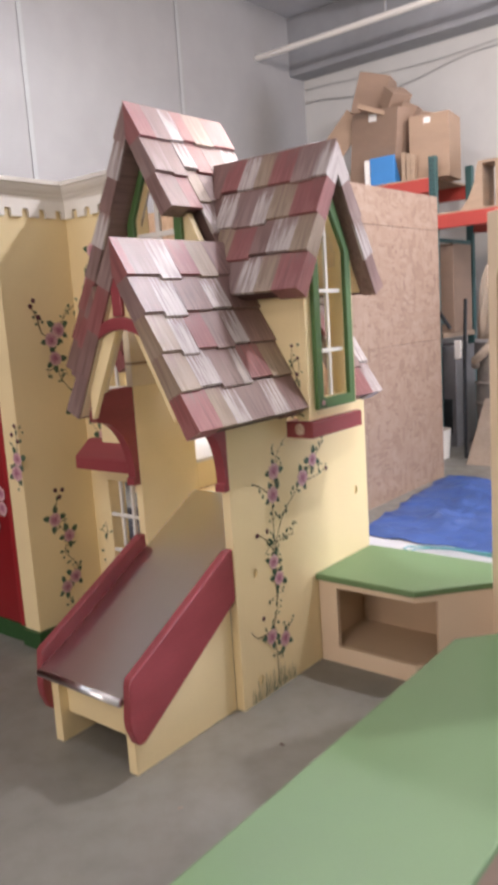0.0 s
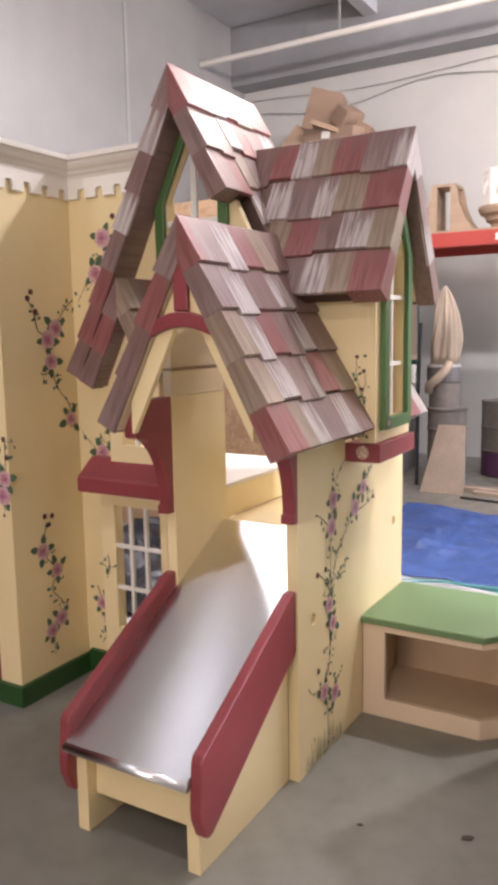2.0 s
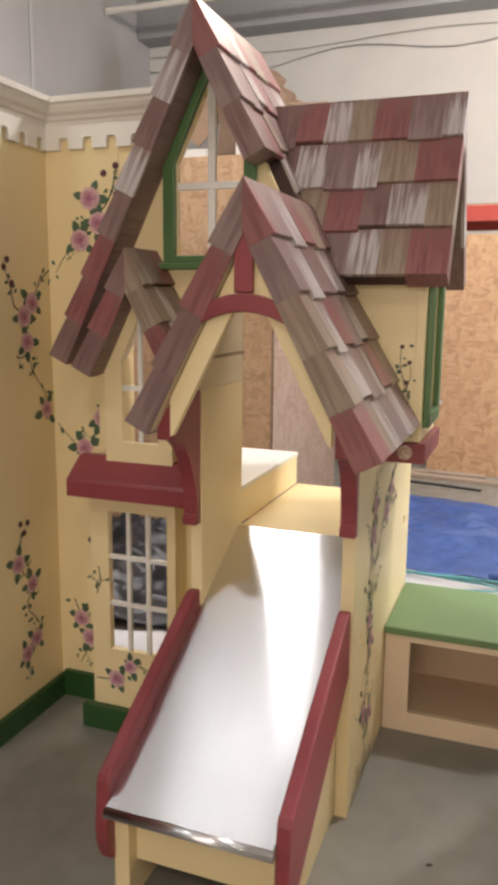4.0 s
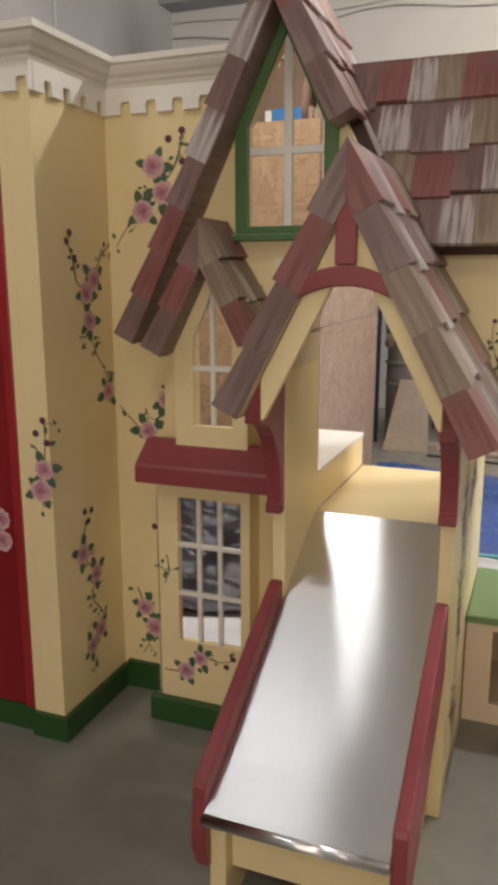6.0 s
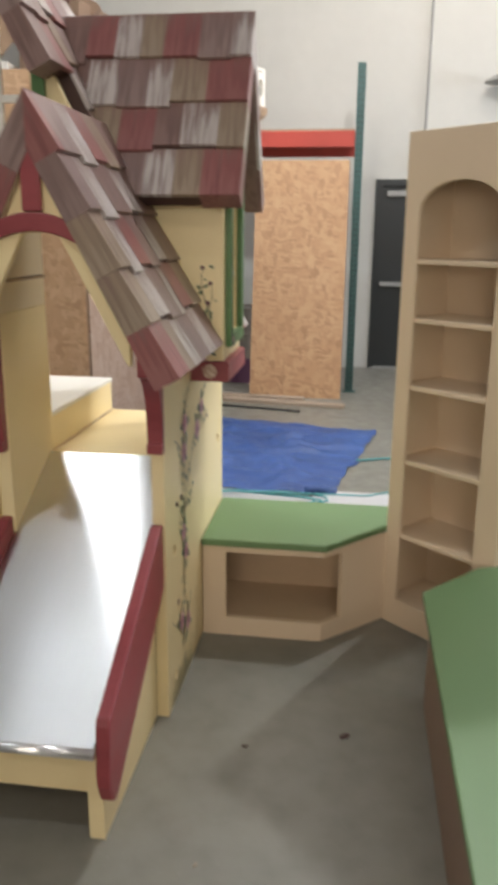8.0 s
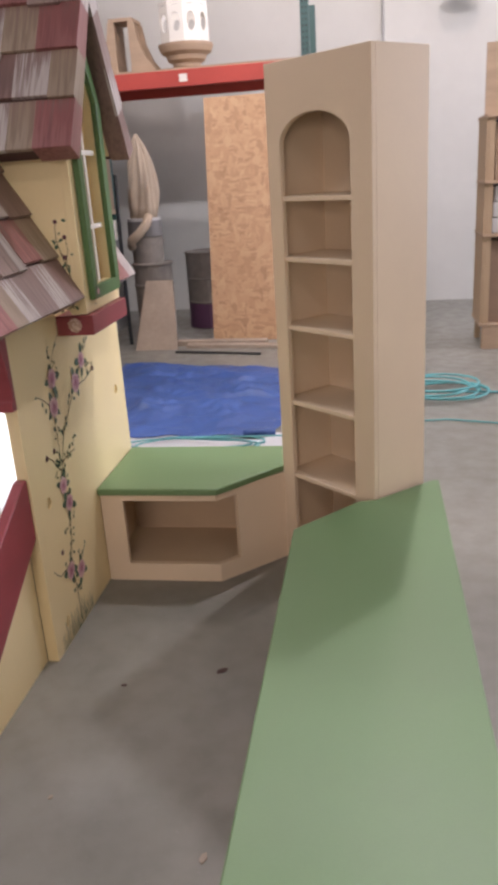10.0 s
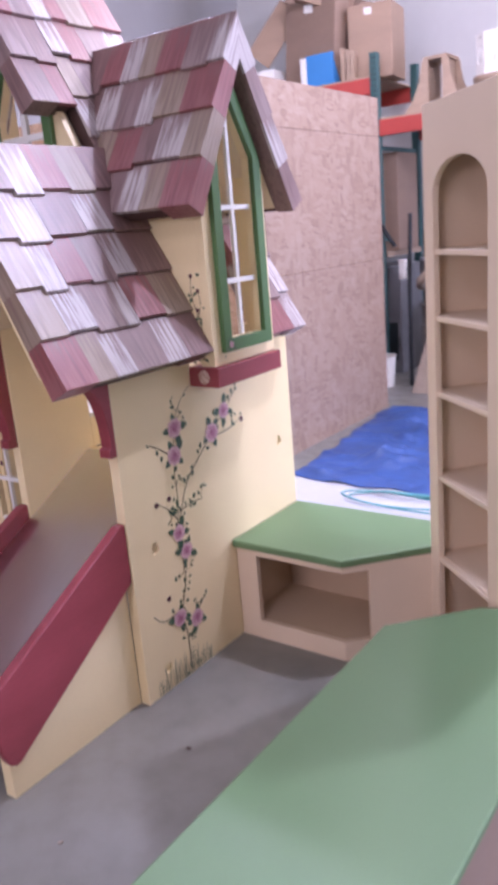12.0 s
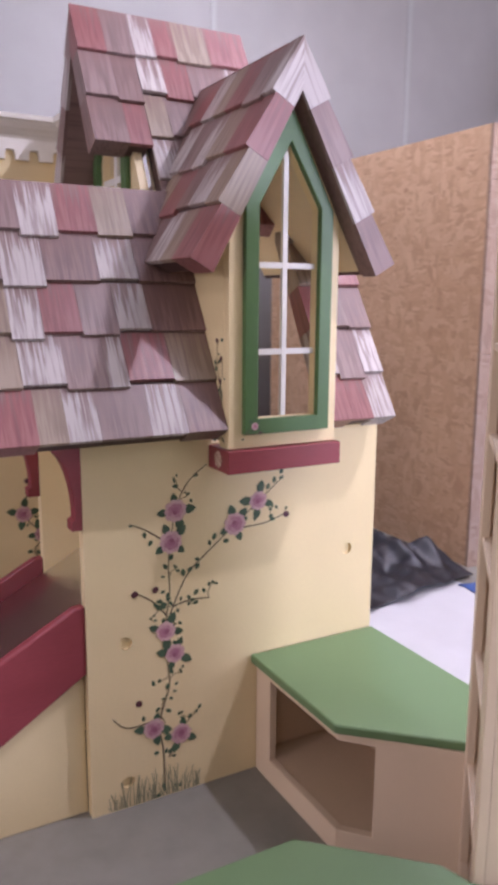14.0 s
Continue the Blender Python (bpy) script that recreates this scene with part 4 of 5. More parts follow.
# ---- long bench ----
bench = thing("long_bench", "long low bench with a green painted top", "bench", (1.1, -0.6, 0))
part("bench_top", plate([(0.842, -1.55), (1.372, -1.55), (1.372, 0.66), (1.345, 0.66), (1.128, 0.468), (1.06, 0.448), (0.842, 0.212)], "z", BT - 0.026, BT), TOP_GREEN, bench, "wide green painted bench top", bevel=0.005)
part("body", plate([(0.872, -1.53), (1.345, -1.53), (1.345, 0.62), (1.335, 0.62), (1.115, 0.432), (1.05, 0.415), (0.872, 0.20)], "z", 0.0, BT - 0.027), BENCH_SIDE, bench, "panelled bench side, cream darkened for shade", bevel=0.003)

# ---- bookcase ----
case = thing("bookcase", "tall cream corner bookcase with an arched front and open shelves", "bookcase", (1.05, 0.74, 0))
U = Vector((0.385, -0.35, 0)).normalized()
V = Vector((-U.y, U.x, 0))
CM = Matrix((U, V, Vector((0, 0, 1)))).transposed().to_4x4()
CM.translation = (0.742, 0.825, 0)
W, D, H = 0.515, 0.285, 1.97
A0, A1, SPRING = 0.067, 0.417, 1.69
arch = [(A0, 0.115), (A1, 0.115), (A1, SPRING)] + [((A0 + A1) / 2 + (A1 - A0) / 2 * math.cos(a), SPRING + 0.105 * math.sin(a)) for a in [math.pi * k / 14 for k in range(1, 14)]] + [(A0, SPRING)]
part("face_frame", plate([(0, 0), (W, 0), (W, H), (0, H)], "y", 0.0, 0.022, [arch], m=CM), CREAM, case, bevel=0.002)
part("side_panel", boxed(0, 0.02, 0.0225, D, 0, H, m=CM), CREAM, case)
part("side_panel", boxed(W - 0.02, W, 0.0225, D, 0, H, m=CM), CREAM, case)
part("back_panel", boxed(0.0205, W - 0.0205, D - 0.018, D, 0, H, m=CM), CREAM, case)
part("top_panel", boxed(0.0205, W - 0.0205, 0.0225, D - 0.0185, H - 0.02, H, m=CM), CREAM, case)
for z in (0.115, 0.412, 0.73, 1.036, 1.298, 1.517):
    part("shelf", boxed(0.0205, W - 0.0205, 0.0225, D - 0.0185, z - 0.018, z, m=CM), CREAM, case, bevel=0.002)
    if z > 0.2:
        part("shelf_lip", boxed(A0 + 0.001, A1 - 0.001, 0.004, 0.022, z - 0.018, z - 0.0005, m=CM), CREAM, case, bevel=0.002)

# ---- the yellow room set wall ----
WYL, WXL = 0.375, -1.31
WH = 2.335
wall = part("wall_set_back", plate([(WXL, 0), (-1.15, 0), (-1.15, 0.94), (-1.0, 0.94), (-1.0, WH), (WXL, WH)], "y", WYL, WYL + 0.09), YELLOW)
tagged(wall, "yellow room wall with painted climbing roses", "wall", kind="structure")
part("wall_upper", boxed(-1.0, -0.80, WYL + 0.002, WYL + 0.09, 1.75, WH), YELLOW, wall)
mural(wall, "y", WYL, -1, [(-1.121, 2.002), (-1.087, 1.915), (-1.168, 1.853), (-1.09, 1.184), (-1.172, 1.062), (-1.209, 0.345), (-1.167, 0.267)],
      [[(-1.01, 2.105), (-1.03, 2.022), (-1.065, 1.967), (-1.116, 1.93), (-1.159, 1.853), (-1.23, 1.804), (-1.28, 1.734)], [(-1.07, 1.294), (-1.09, 1.187), (-1.172, 1.062), (-1.252, 1.111), (-1.292, 1.153)], [(-1.24, 0.424), (-1.209, 0.345), (-1.168, 0.255), (-1.222, 0.148)]],
      [(-1.061, 2.09), (-1.01, 2.114), (-1.01, 2.015), (-1.065, 1.298), (-1.157, 0.687)], 0.041, 15, 1.3, 1.15)
ret = part("wall_set_side", boxed(WXL - 0.09, WXL, -0.055, WYL + 0.09, 0, WH), YELLOW)
tagged(ret, "yellow return wall with painted climbing roses", "wall", kind="structure")
mural(ret, "x", WXL, 1, [(0.205, 1.572), (0.252, 1.621), (0.217, 1.476), (0.323, 1.212), (0.107, 0.649), (0.187, 0.544), (0.139, 0.274), (0.2, 0.315)],
      [[(0.136, 1.688), (0.148, 1.612), (0.205, 1.572), (0.217, 1.472), (0.247, 1.368), (0.319, 1.277), (0.323, 1.212), (0.37, 1.147)], [(0.372, 1.745), (0.325, 1.712), (0.28, 1.662), (0.252, 1.621)], [(0.148, 1.612), (0.125, 1.70), (0.098, 1.745)], [(0.217, 1.44), (0.18, 1.42), (0.15, 1.43)], [(0.141, 0.765), (0.107, 0.649), (0.187, 0.539), (0.151, 0.463), (0.224, 0.364), (0.158, 0.265), (0.151, 0.152)]],
      [(0.14, 1.69), (0.15, 0.76), (0.098, 1.745), (0.118, 1.772), (0.128, 0.80), (0.172, 0.795)], 0.041, 16, 1.3, 1.15)
pil = part("wall_set_front", plate([(-2.6, 0), (-2.3, 0), (-2.3, 2.15), (-1.435, 2.15), (-1.435, 0), (WXL - 0.0905, 0), (WXL - 0.0905, WH), (-2.6, WH)], "y", -0.055, 0.035), YELLOW)
tagged(pil, "yellow wall beside the red door with painted roses", "wall", kind="structure")
mural(ret, "y", -0.055, -1, [(-1.335, 0.997), (-1.35, 0.924)], [[(-1.33, 1.168), (-1.325, 1.111), (-1.335, 1.011), (-1.355, 0.92), (-1.345, 0.86)]], [(-1.33, 1.165), (-1.36, 1.12), (-1.315, 1.09)], 0.038, 17, 1.3, 1.1)
# unseen wall, added to give the steel slide something dark red to reflect
left = part("wall_set_left", boxed(-2.72, -2.62, -3.4, -0.056, 0, 2.7), SET_RED)
tagged(left, "unseen brick-red wall that darkens the slide's reflection", "wall", kind="structure")
rdoor = thing("door_2", "dark red painted door with an arched window and painted roses", "door", (-1.87, 0, 0), kind="structure")
for x0, x1 in ((-2.298, -2.262), (-1.474, -1.437)):
    part("door_jamb", boxed(x0, x1, -0.058, 0.0, 0.095, 2.148), JAMB_RED, rdoor, "bright red door jamb", bevel=0.004)


def arched(x0, x1, z0, spring, rise):
    return [(x0, z0), (x1, z0)] + [((x0 + x1) / 2 + (x1 - x0) / 2 * math.cos(math.pi * k / 16), spring + rise * math.sin(math.pi * k / 16)) for k in range(17)]


leaf = part("door_leaf", plate([(-2.26, 0.096), (-1.476, 0.096), (-1.476, 2.146), (-2.26, 2.146)], "y", -0.045, 0.0, [arched(-2.175, -1.56, 1.455, 1.70, 0.20)]), DOOR_RED, rdoor, bevel=0.002)
win = part("window_frame", plate(arched(-2.225, -1.505, 1.405, 1.70, 0.255), "y", -0.058, -0.0455, [arched(-2.175, -1.56, 1.455, 1.70, 0.20)]), YELLOW, leaf, "cream arched window frame", bevel=0.003)
part("pane", plate(arched(-2.172, -1.563, 1.458, 1.70, 0.197), "y", -0.02, -0.014), WHITE, win, "white window pane")
part("muntin", boxed(-1.877, -1.857, -0.042, -0.0205, 1.456, 1.895), YELLOW, win)
part("muntin", boxed(-2.173, -1.562, -0.041, -0.0206, 1.64, 1.66), YELLOW, win)
part("oval_panel", plate([(-1.87 + 0.305 * math.cos(math.pi * k / 18), 0.72 + 0.25 * math.sin(math.pi * k / 18)) for k in range(36)], "y", -0.053, -0.0455), YELLOW, leaf, "yellow oval door panel", bevel=0.003)
rng = random.Random(40)
for x, z in ((-1.536, 0.80), (-1.533, 0.72), (-1.60, 0.63)):
    bm = bmesh.new()
    rose_shape(bm, lift("y", -0.053 if x < -1.58 else -0.045, -1), x, z, 0.040, rng, 0.003)
    part("painted_rose", bm, PETAL, leaf, "pale pink painted rose")
part("door_step", boxed(-2.298, -1.437, -0.052, 0.02, 0.0, 0.094), BASE_GREEN, rdoor)
BH, BP = 0.09, 0.022
base = part("baseboard", boxed(WXL + BP, -1.151, WYL - BP, WYL - 0.001, 0, BH + 0.02), BASE_GREEN)
tagged(base, "dark green baseboard", "baseboard", kind="structure")
base = part("baseboard", boxed(WXL + 0.001, WXL + BP, -0.055 - BP, WYL - 0.001, 0, BH), BASE_GREEN)
tagged(base, "dark green baseboard", "baseboard", kind="structure")
base = part("baseboard", boxed(-1.434, WXL, -0.055 - BP, -0.056, 0, BH), BASE_GREEN)
tagged(base, "dark green baseboard", "baseboard", kind="structure")
CP = [(0.0, 2.262), (-0.020, 2.262), (-0.024, 2.272), (-0.034, 2.278), (-0.040, 2.288), (-0.056, 2.298), (-0.068, 2.312), (-0.072, 2.322), (-0.085, 2.326), (-0.088, 2.345), (0.0, 2.345)]


def cornice(name, u0, u1, axis, at_w, sgn, mitre0, mitre1):
    """Crown moulding along a wall, mitred at its ends; at_w is the wall face, sgn the way it projects."""
    bm = bmesh.new()
    ends = []
    for u, mi in ((u0, mitre0), (u1, mitre1)):
        ends.append([bm.verts.new(spot(axis, u + mi * o, z, at_w + sgn * -o)) for o, z in CP])
    k = len(CP)
    for i in range(k):
        bm.faces.new((ends[0][i], ends[0][(i + 1) % k], ends[1][(i + 1) % k], ends[1][i]))
    bm.faces.new(ends[0])
    bm.faces.new(ends[1][::-1])
    ob = part(name, bm, CORNICE)
    return tagged(ob, "white crown moulding with notched dentil band", "trim", kind="structure")


def dentils(parent, u0, u1, axis, at_w, sgn, period=0.1):
    """White band with small notches cut from its lower edge."""
    pts = [(u0, 2.27)]
    pts.append((u0, 2.176))
    u = u0 + period * 0.55
    while u + period * 0.4 < u1:
        pts += [(u, 2.176), (u, 2.202), (u + period * 0.05, 2.216), (u + period * 0.35, 2.216), (u + period * 0.4, 2.202), (u + period * 0.4, 2.176)]
        u += period
    pts += [(u1, 2.176), (u1, 2.27)]
    a, b = sorted((at_w, at_w + sgn * 0.018))
    part("dentil_band", plate(pts, axis, a, b), CORNICE, parent, bevel=0.0015)


c = cornice("trim", WXL, -0.80, "y", WYL, -1, -1, 0)
dentils(c, WXL + 0.018, -0.80, "y", WYL, -1)
c = cornice("trim", -0.055, WYL, "x", WXL, 1, 1, 1)
dentils(c, -0.055, WYL - 0.001, "x", WXL, 1)
c = cornice("trim", -2.6, WXL, "y", -0.055, -1, 0, -1)
dentils(c, -2.6, WXL + 0.016, "y", -0.055, -1)

# ---- strand-board enclosure behind ----
enc = thing("board_enclosure", "tall strand-board enclosure standing on the floor", "enclosure", (-2.0, 3.6, 0))
EH = 2.58
# side and front boards carry their different light in the tint
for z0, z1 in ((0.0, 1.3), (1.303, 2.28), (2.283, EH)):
    part("board", boxed(-1.2, -1.18, 2.73, 4.5, z0, z1), OSB_COOL_SIDE, enc)
part("board", boxed(-3.6, -1.201, 2.73, 2.75, 0.0, EH), OSB_LIT_FRONT, enc, "tan strand-board front, tone lifted for its light")
part("board", boxed(-3.6, -1.201, 4.48, 4.5, 0.0, EH), OSB, enc)
part("board", boxed(-3.6, -3.58, 2.75, 4.48, 0.0, EH), OSB, enc)
part("stud", boxed(-1.26, -1.201, 2.751, 2.80, 0.0, EH - 0.01), PLY, enc)

# ---- pallet racks along the back wall ----
RY0, RY1 = 5.8, 6.85


def upright(x, top, parent, label=""):
    for y in (RY0, RY1 - 0.08):
        bm = boxed(x - 0.04, x + 0.04, y, y + 0.07, 0.0, top)
        part("post", bm, RACK_GREEN, parent, bevel=0.004)
    bm = bmesh.new()
    for k in range(int(top / 0.05) - 1):
        for s in (-0.016, 0.016):
            box(bm, x + s - 0.007, x + s + 0.007, RY0 - 0.0006, RY0 + 0.002, 0.04 + 0.05 * k, 0.058 + 0.05 * k)
    part("slots", bm, BLACK, parent, "row of dark slots in the post", kind="stuff")
    for z in (0.5, 1.4, 2.3):
        part("brace", boxed(x - 0.015, x + 0.015, RY0 + 0.07, RY1 - 0.08, z, z + 0.04), RACK_GREEN, parent)
    part("foot", boxed(x - 0.07, x + 0.07, RY0 - 0.03, RY0 + 0.1, 0.0, 0.008), RACK_GREEN, parent)


def rack_bay(x0, x1, z, tops, deckmat):
    r = thing("pallet_rack", "dark green pallet rack with orange-red beams and a board deck", "rack", ((x0 + x1) / 2, 6.3, 0), group="pallet racks")
    for x, top in tops:
        upright(x, top, r)
    for y in (RY0, RY1 - 0.06):
        part("beam", boxed(x0 + 0.041, x1 - 0.041, y, y + 0.05, z - 0.15, z), RACK_RED, r, "orange-red load beam", bevel=0.006)
    part("shelf_board", boxed(x0 + 0.045, x1 - 0.045, RY0 + 0.02, RY1 - 0.02, z + 0.001, z + 0.02), deckmat, r)
    part("tag", boxed((x0 + x1) / 2 - 0.04, (x0 + x1) / 2 + 0.04, RY0 - 0.004, RY0 - 0.0005, z - 0.11, z - 0.04), WHITE, r)
    return r


rack_bay(-1.84, 0.53, 2.575, ((-1.84, 3.2), (0.53, 3.18)), PLY)
rack_bay(-4.2, -1.84, 2.98, ((-4.2, 3.2),), PLY)
sheet = part("strand_board_sheet", boxed(-0.47, 0.45, 0.0, 0.018, 0.0, 2.335, m=Matrix.Translation((0, 5.41, 0.001)) @ Matrix.Rotation(radians(-9.2), 4, "X")), OSB)
tagged(sheet, "strand-board sheet leaning on the rack", "board")


# ---- things on and under the racks ----
def carton(x, y, z, sx, sy, sz, turn=0, tilt=0, material=None, label="closed brown cardboard carton", tape=True, name="carton"):
    m = Matrix.Translation((x, y, z)) @ Matrix.Rotation(radians(turn), 4, "Z") @ Matrix.Rotation(radians(tilt), 4, "Y")
    c = thing(name, label, "box", (x, y, z))
    part("body", boxed(-sx / 2, sx / 2, -sy / 2, sy / 2, 0, sz, m=m), material or CARD, c, bevel=0.004)
    if tape:
        part("tape", boxed(-sx / 2 + 0.01, sx / 2 - 0.01, -0.03, 0.03, sz, sz + 0.0015, m=m), PLY, c)
        part("label", boxed(-sx * 0.12, sx * 0.05, -sy / 2 - 0.0015, -sy / 2, sz * 0.86, sz * 0.95, m=m), WHITE, c)
    return c


DZ2 = 3.002
carton(-1.98, 6.2, DZ2, 0.45, 0.45, 0.68, 8)
carton(-2.60, 6.25, DZ2, 0.68, 0.62, 0.84, -12, 6, CARD_DARK, "large battered cardboard carton")
carton(-2.86, 6.3, DZ2 + 0.86, 0.37, 0.36, 0.46, 15, 17, CARD_DARK, "tilted brown carton on top of another", False)
carton(-2.50, 6.2, DZ2 + 0.88, 0.20, 0.27, 0.21, -25, 38, CARD_DARK, "small tilted cardboard box on a carton", False)
carton(-2.27, 6.15, DZ2 + 0.75, 0.18, 0.18, 0.12, 10, 30, CARD_DARK, "small tilted cardboard box on a carton", False)
carton(-2.58, 6.0, DZ2 + 0.79, 0.44, 0.27, 0.05, 15, 22, CARD, "flattened cardboard sheet on a carton", False)
carton(-3.70, 6.3, DZ2, 0.36, 0.36, 0.30, -20, 6, CARD_DARK, "crushed dark brown carton beside others", False)
carton(-3.24, 6.0, DZ2 + 0.141, 0.40, 0.30, 0.12, 4, 0, WHITE, "flat white box on a dark carton", False, "white_box")
carton(-3.24, 6.02, DZ2, 0.46, 0.36, 0.14, 4, 0, BLACK, "flat dark box under a white one", False, "dark_box")
sheet = part("cardboard_sheet", boxed(-0.16, 0.16, -0.008, 0.008, 0, 0.62, m=Matrix.Translation((-3.30, 5.98, DZ2 + 0.40)) @ Matrix.Rotation(radians(38), 4, "Y") @ Matrix.Rotation(radians(-14), 4, "X")), CARD)
tagged(sheet, "flattened tan cardboard sheet propped on the boxes", "cardboard")
bm = plate([(-0.20, 0.0), (0.16, 0.02), (0.22, 0.30), (0.05, 0.42), (-0.12, 0.36), (-0.26, 0.20)], "y", 0.0, 0.16, m=Matrix.Translation((-3.66, 6.0, DZ2)))
bag = part("dark_bag", bm, BLACK, bevel=0.03, smooth=True)
tagged(bag, "crumpled dark bag beside the white box", "bag")
carton(-2.46, 5.98, DZ2, 0.31, 0.28, 0.30, 0, 0, BOX_BLUE, "small blue box with white side", False, "blue_box")
carton(-2.655, 5.98, DZ2, 0.07, 0.27, 0.29, 0, 0, WHITE, "narrow white box beside blue one", False, "white_box")
for k, x in enumerate((-2.2, -2.14, -2.09)):
    b = part("wood_offcut", boxed(x - 0.022, x + 0.022, 5.85, 5.9, DZ2, DZ2 + 0.30 - 0.02 * k), PLY)
    tagged(b, "upright pale wood offcut on the rack", "wood", "wood offcuts")

SH = 2.597


def fin(x, name="curved_frame"):
    """Two flared plywood fins joined by a bar across the top."""
    f = thing(name, "flared plywood frame with a square top opening", "frame", (x, 6.1, SH))
    flare = [(0.0, 0.0), (0.27, 0.0), (0.16, 0.12), (0.09, 0.28), (0.06, 0.46), (0.0, 0.46)]
    for s in (-1, 1):
        for y in (5.95, 6.25):
            part("fin", plate([(x + s * (0.07 + u), SH + v) for u, v in flare], "y", y, y + 0.03), PLY, f)
    part("top_bar", boxed(x - 0.12, x + 0.12, 5.95, 6.28, SH + 0.4605, SH + 0.49), PLY, f)
    part("skin", boxed(x - 0.10, x - 0.075, 5.981, 6.249, SH, SH + 0.46), PLY, f)
    part("skin", boxed(x + 0.075, x + 0.10, 5.981, 6.249, SH, SH + 0.46), PLY, f)


fin(-1.27)
bowl = thing("turned_bowl", "stepped turned wooden bowl on the rack", "bowl", (-0.68, 6.15, SH))
part("body", lathe([(0.10, 0.0), (0.14, 0.03), (0.14, 0.06), (0.19, 0.09), (0.20, 0.13), (0.25, 0.16), (0.27, 0.21), (0.27, 0.235)], (-0.68, 6.15, SH), 32), PLY, bowl, smooth=False)
drum = thing("castle_drum", "white cylinder with cut window openings on a bowl", "model", (-0.68, 6.15, SH + 0.236))
w = 0.235 * math.tan(math.pi / 10)
oval = [(0.046 * math.cos(2 * math.pi * k / 12), 0.175 + 0.085 * math.sin(2 * math.pi * k / 12)) for k in range(12)]
slit = [(-0.036, 0.318), (0.036, 0.318), (0.036, 0.327), (-0.036, 0.327)]
for k in range(10):
    m = Matrix.Translation((-0.68, 6.15, SH + 0.236)) @ Matrix.Rotation(2 * math.pi * (k + 0.3) / 10, 4, "Z")
    part("panel", plate([(-w, 0.0), (w, 0.0), (w, 0.36), (-w, 0.36)], "x", 0.221, 0.235, [oval, slit], m=m), WHITE, drum)


def barrel(x, y, r, h, materials, label):
    b = thing("steel_drum", label, "drum", (x, y, 0), group="steel drums")
    part("lower", lathe([(r, 0.0), (r + 0.006, 0.012), (r, 0.03), (r, h * 0.33 - 0.001)], (x, y, 0), 32), materials[0], b)
    part("upper", lathe([(r, h * 0.33), (r + 0.008, h * 0.345), (r, h * 0.36), (r, h * 0.64), (r + 0.008, h * 0.655), (r, h * 0.67), (r, h - 0.02), (r + 0.008, h - 0.01), (r + 0.004, h), (r - 0.02, h), (r - 0.02, h - 0.02)], (x, y, 0), 32), materials[1], b)
    return b


barrel(-0.64, 6.35, 0.27, 0.82, (PURPLE, DUSTY), "dusty grey-brown steel drum with a purple lower band")
col = thing("dust_collector", "dusty dust collector with a ringed drum and a hanging canvas bag", "machine", (-1.1, 5.6, 0))
CX, CY = -1.10, 5.60
part("drum", lathe([(0.195, 0.0), (0.195, 0.56), (0.205, 0.57), (0.205, 0.585), (0.195, 0.595), (0.195, 0.77), (0.212, 0.778), (0.212, 0.795), (0.16, 0.80)], (CX + 0.01, CY, 0), 32), DUSTY, col, "dusty tan drum with two raised rings")
part("cylinder", lathe([(0.158, 0.796), (0.158, 1.05), (0.17, 1.056)], (CX - 0.02, CY, 0), 28), DUSTY, col, "dusty grey upper cylinder")
part("band", lathe([(0.15, 1.0575), (0.172, 1.06), (0.172, 1.205), (0.15, 1.21)], (CX - 0.03, CY, 0), 28), DRAPE, col, "dark grey fan housing")
part("hoop", lathe([(0.15, 1.212), (0.168, 1.212), (0.168, 1.235), (0.15, 1.235)], (CX - 0.03, CY, 0), 28), PAD, col, "pale hoop holding the bag")
part("elbow", tube([(CX + 0.06, CY - 0.15, 1.26), (CX + 0.05, CY - 0.20, 1.19), (CX - 0.03, CY - 0.22, 1.10), (CX - 0.12, CY - 0.21, 1.03), (CX - 0.14, CY - 0.15, 0.97)], 0.045, 12), CLOTH, col, "tan hose bent across the machine", smooth=True)
bm = lathe([(0.14, 0.0), (0.138, 0.10), (0.128, 0.24), (0.112, 0.38), (0.092, 0.52), (0.066, 0.64), (0.036, 0.73), (0.010, 0.785)], (CX - 0.03, CY, 1.236), 60)
for v in bm.verts:
    a = math.atan2(v.co.y - CY, v.co.x - CX + 0.03)
    h = v.co.z - 1.236
    fold = min(1.0, h * 4)
    k = 1 + fold * (0.22 * math.sin(5 * a + 1.8 * h) + 0.18 * math.sin(11 * a - 3 * h) + 0.08 * math.sin(23 * a + 5 * h))
    v.co.x, v.co.y = CX - 0.03 + (v.co.x - CX + 0.03) * k + 0.015 * math.sin(4 * h), CY + (v.co.y - CY) * k * 0.85
part("filter_bag", bm, CLOTH, col, "limp folded beige canvas filter bag", smooth=True)
part("pole", tube([(CX - 0.235, CY - 0.22, 0.0), (CX - 0.23, CY - 0.22, 1.0), (CX - 0.235, CY - 0.20, 1.12), (CX - 0.225, CY - 0.18, 1.66)], 0.020, 8), BLACK, col, "black upright pole of the collector")
# plain box for a white can; its arm is added to hold it
part("switch_box", boxed(CX - 0.33, CX - 0.262, CY - 0.25, CY - 0.17, 1.05, 1.24), WHITE, col, "white can held beside the pole", bevel=0.008)
part("switch_arm", boxed(CX - 0.2615, CX - 0.245, CY - 0.22, CY - 0.20, 1.13, 1.15), GREY_METAL, col)
lean = thing("leaning_board", "dusty tan trapezoid board leaning on the collector", "board", (-1.0, 5.1, 0))
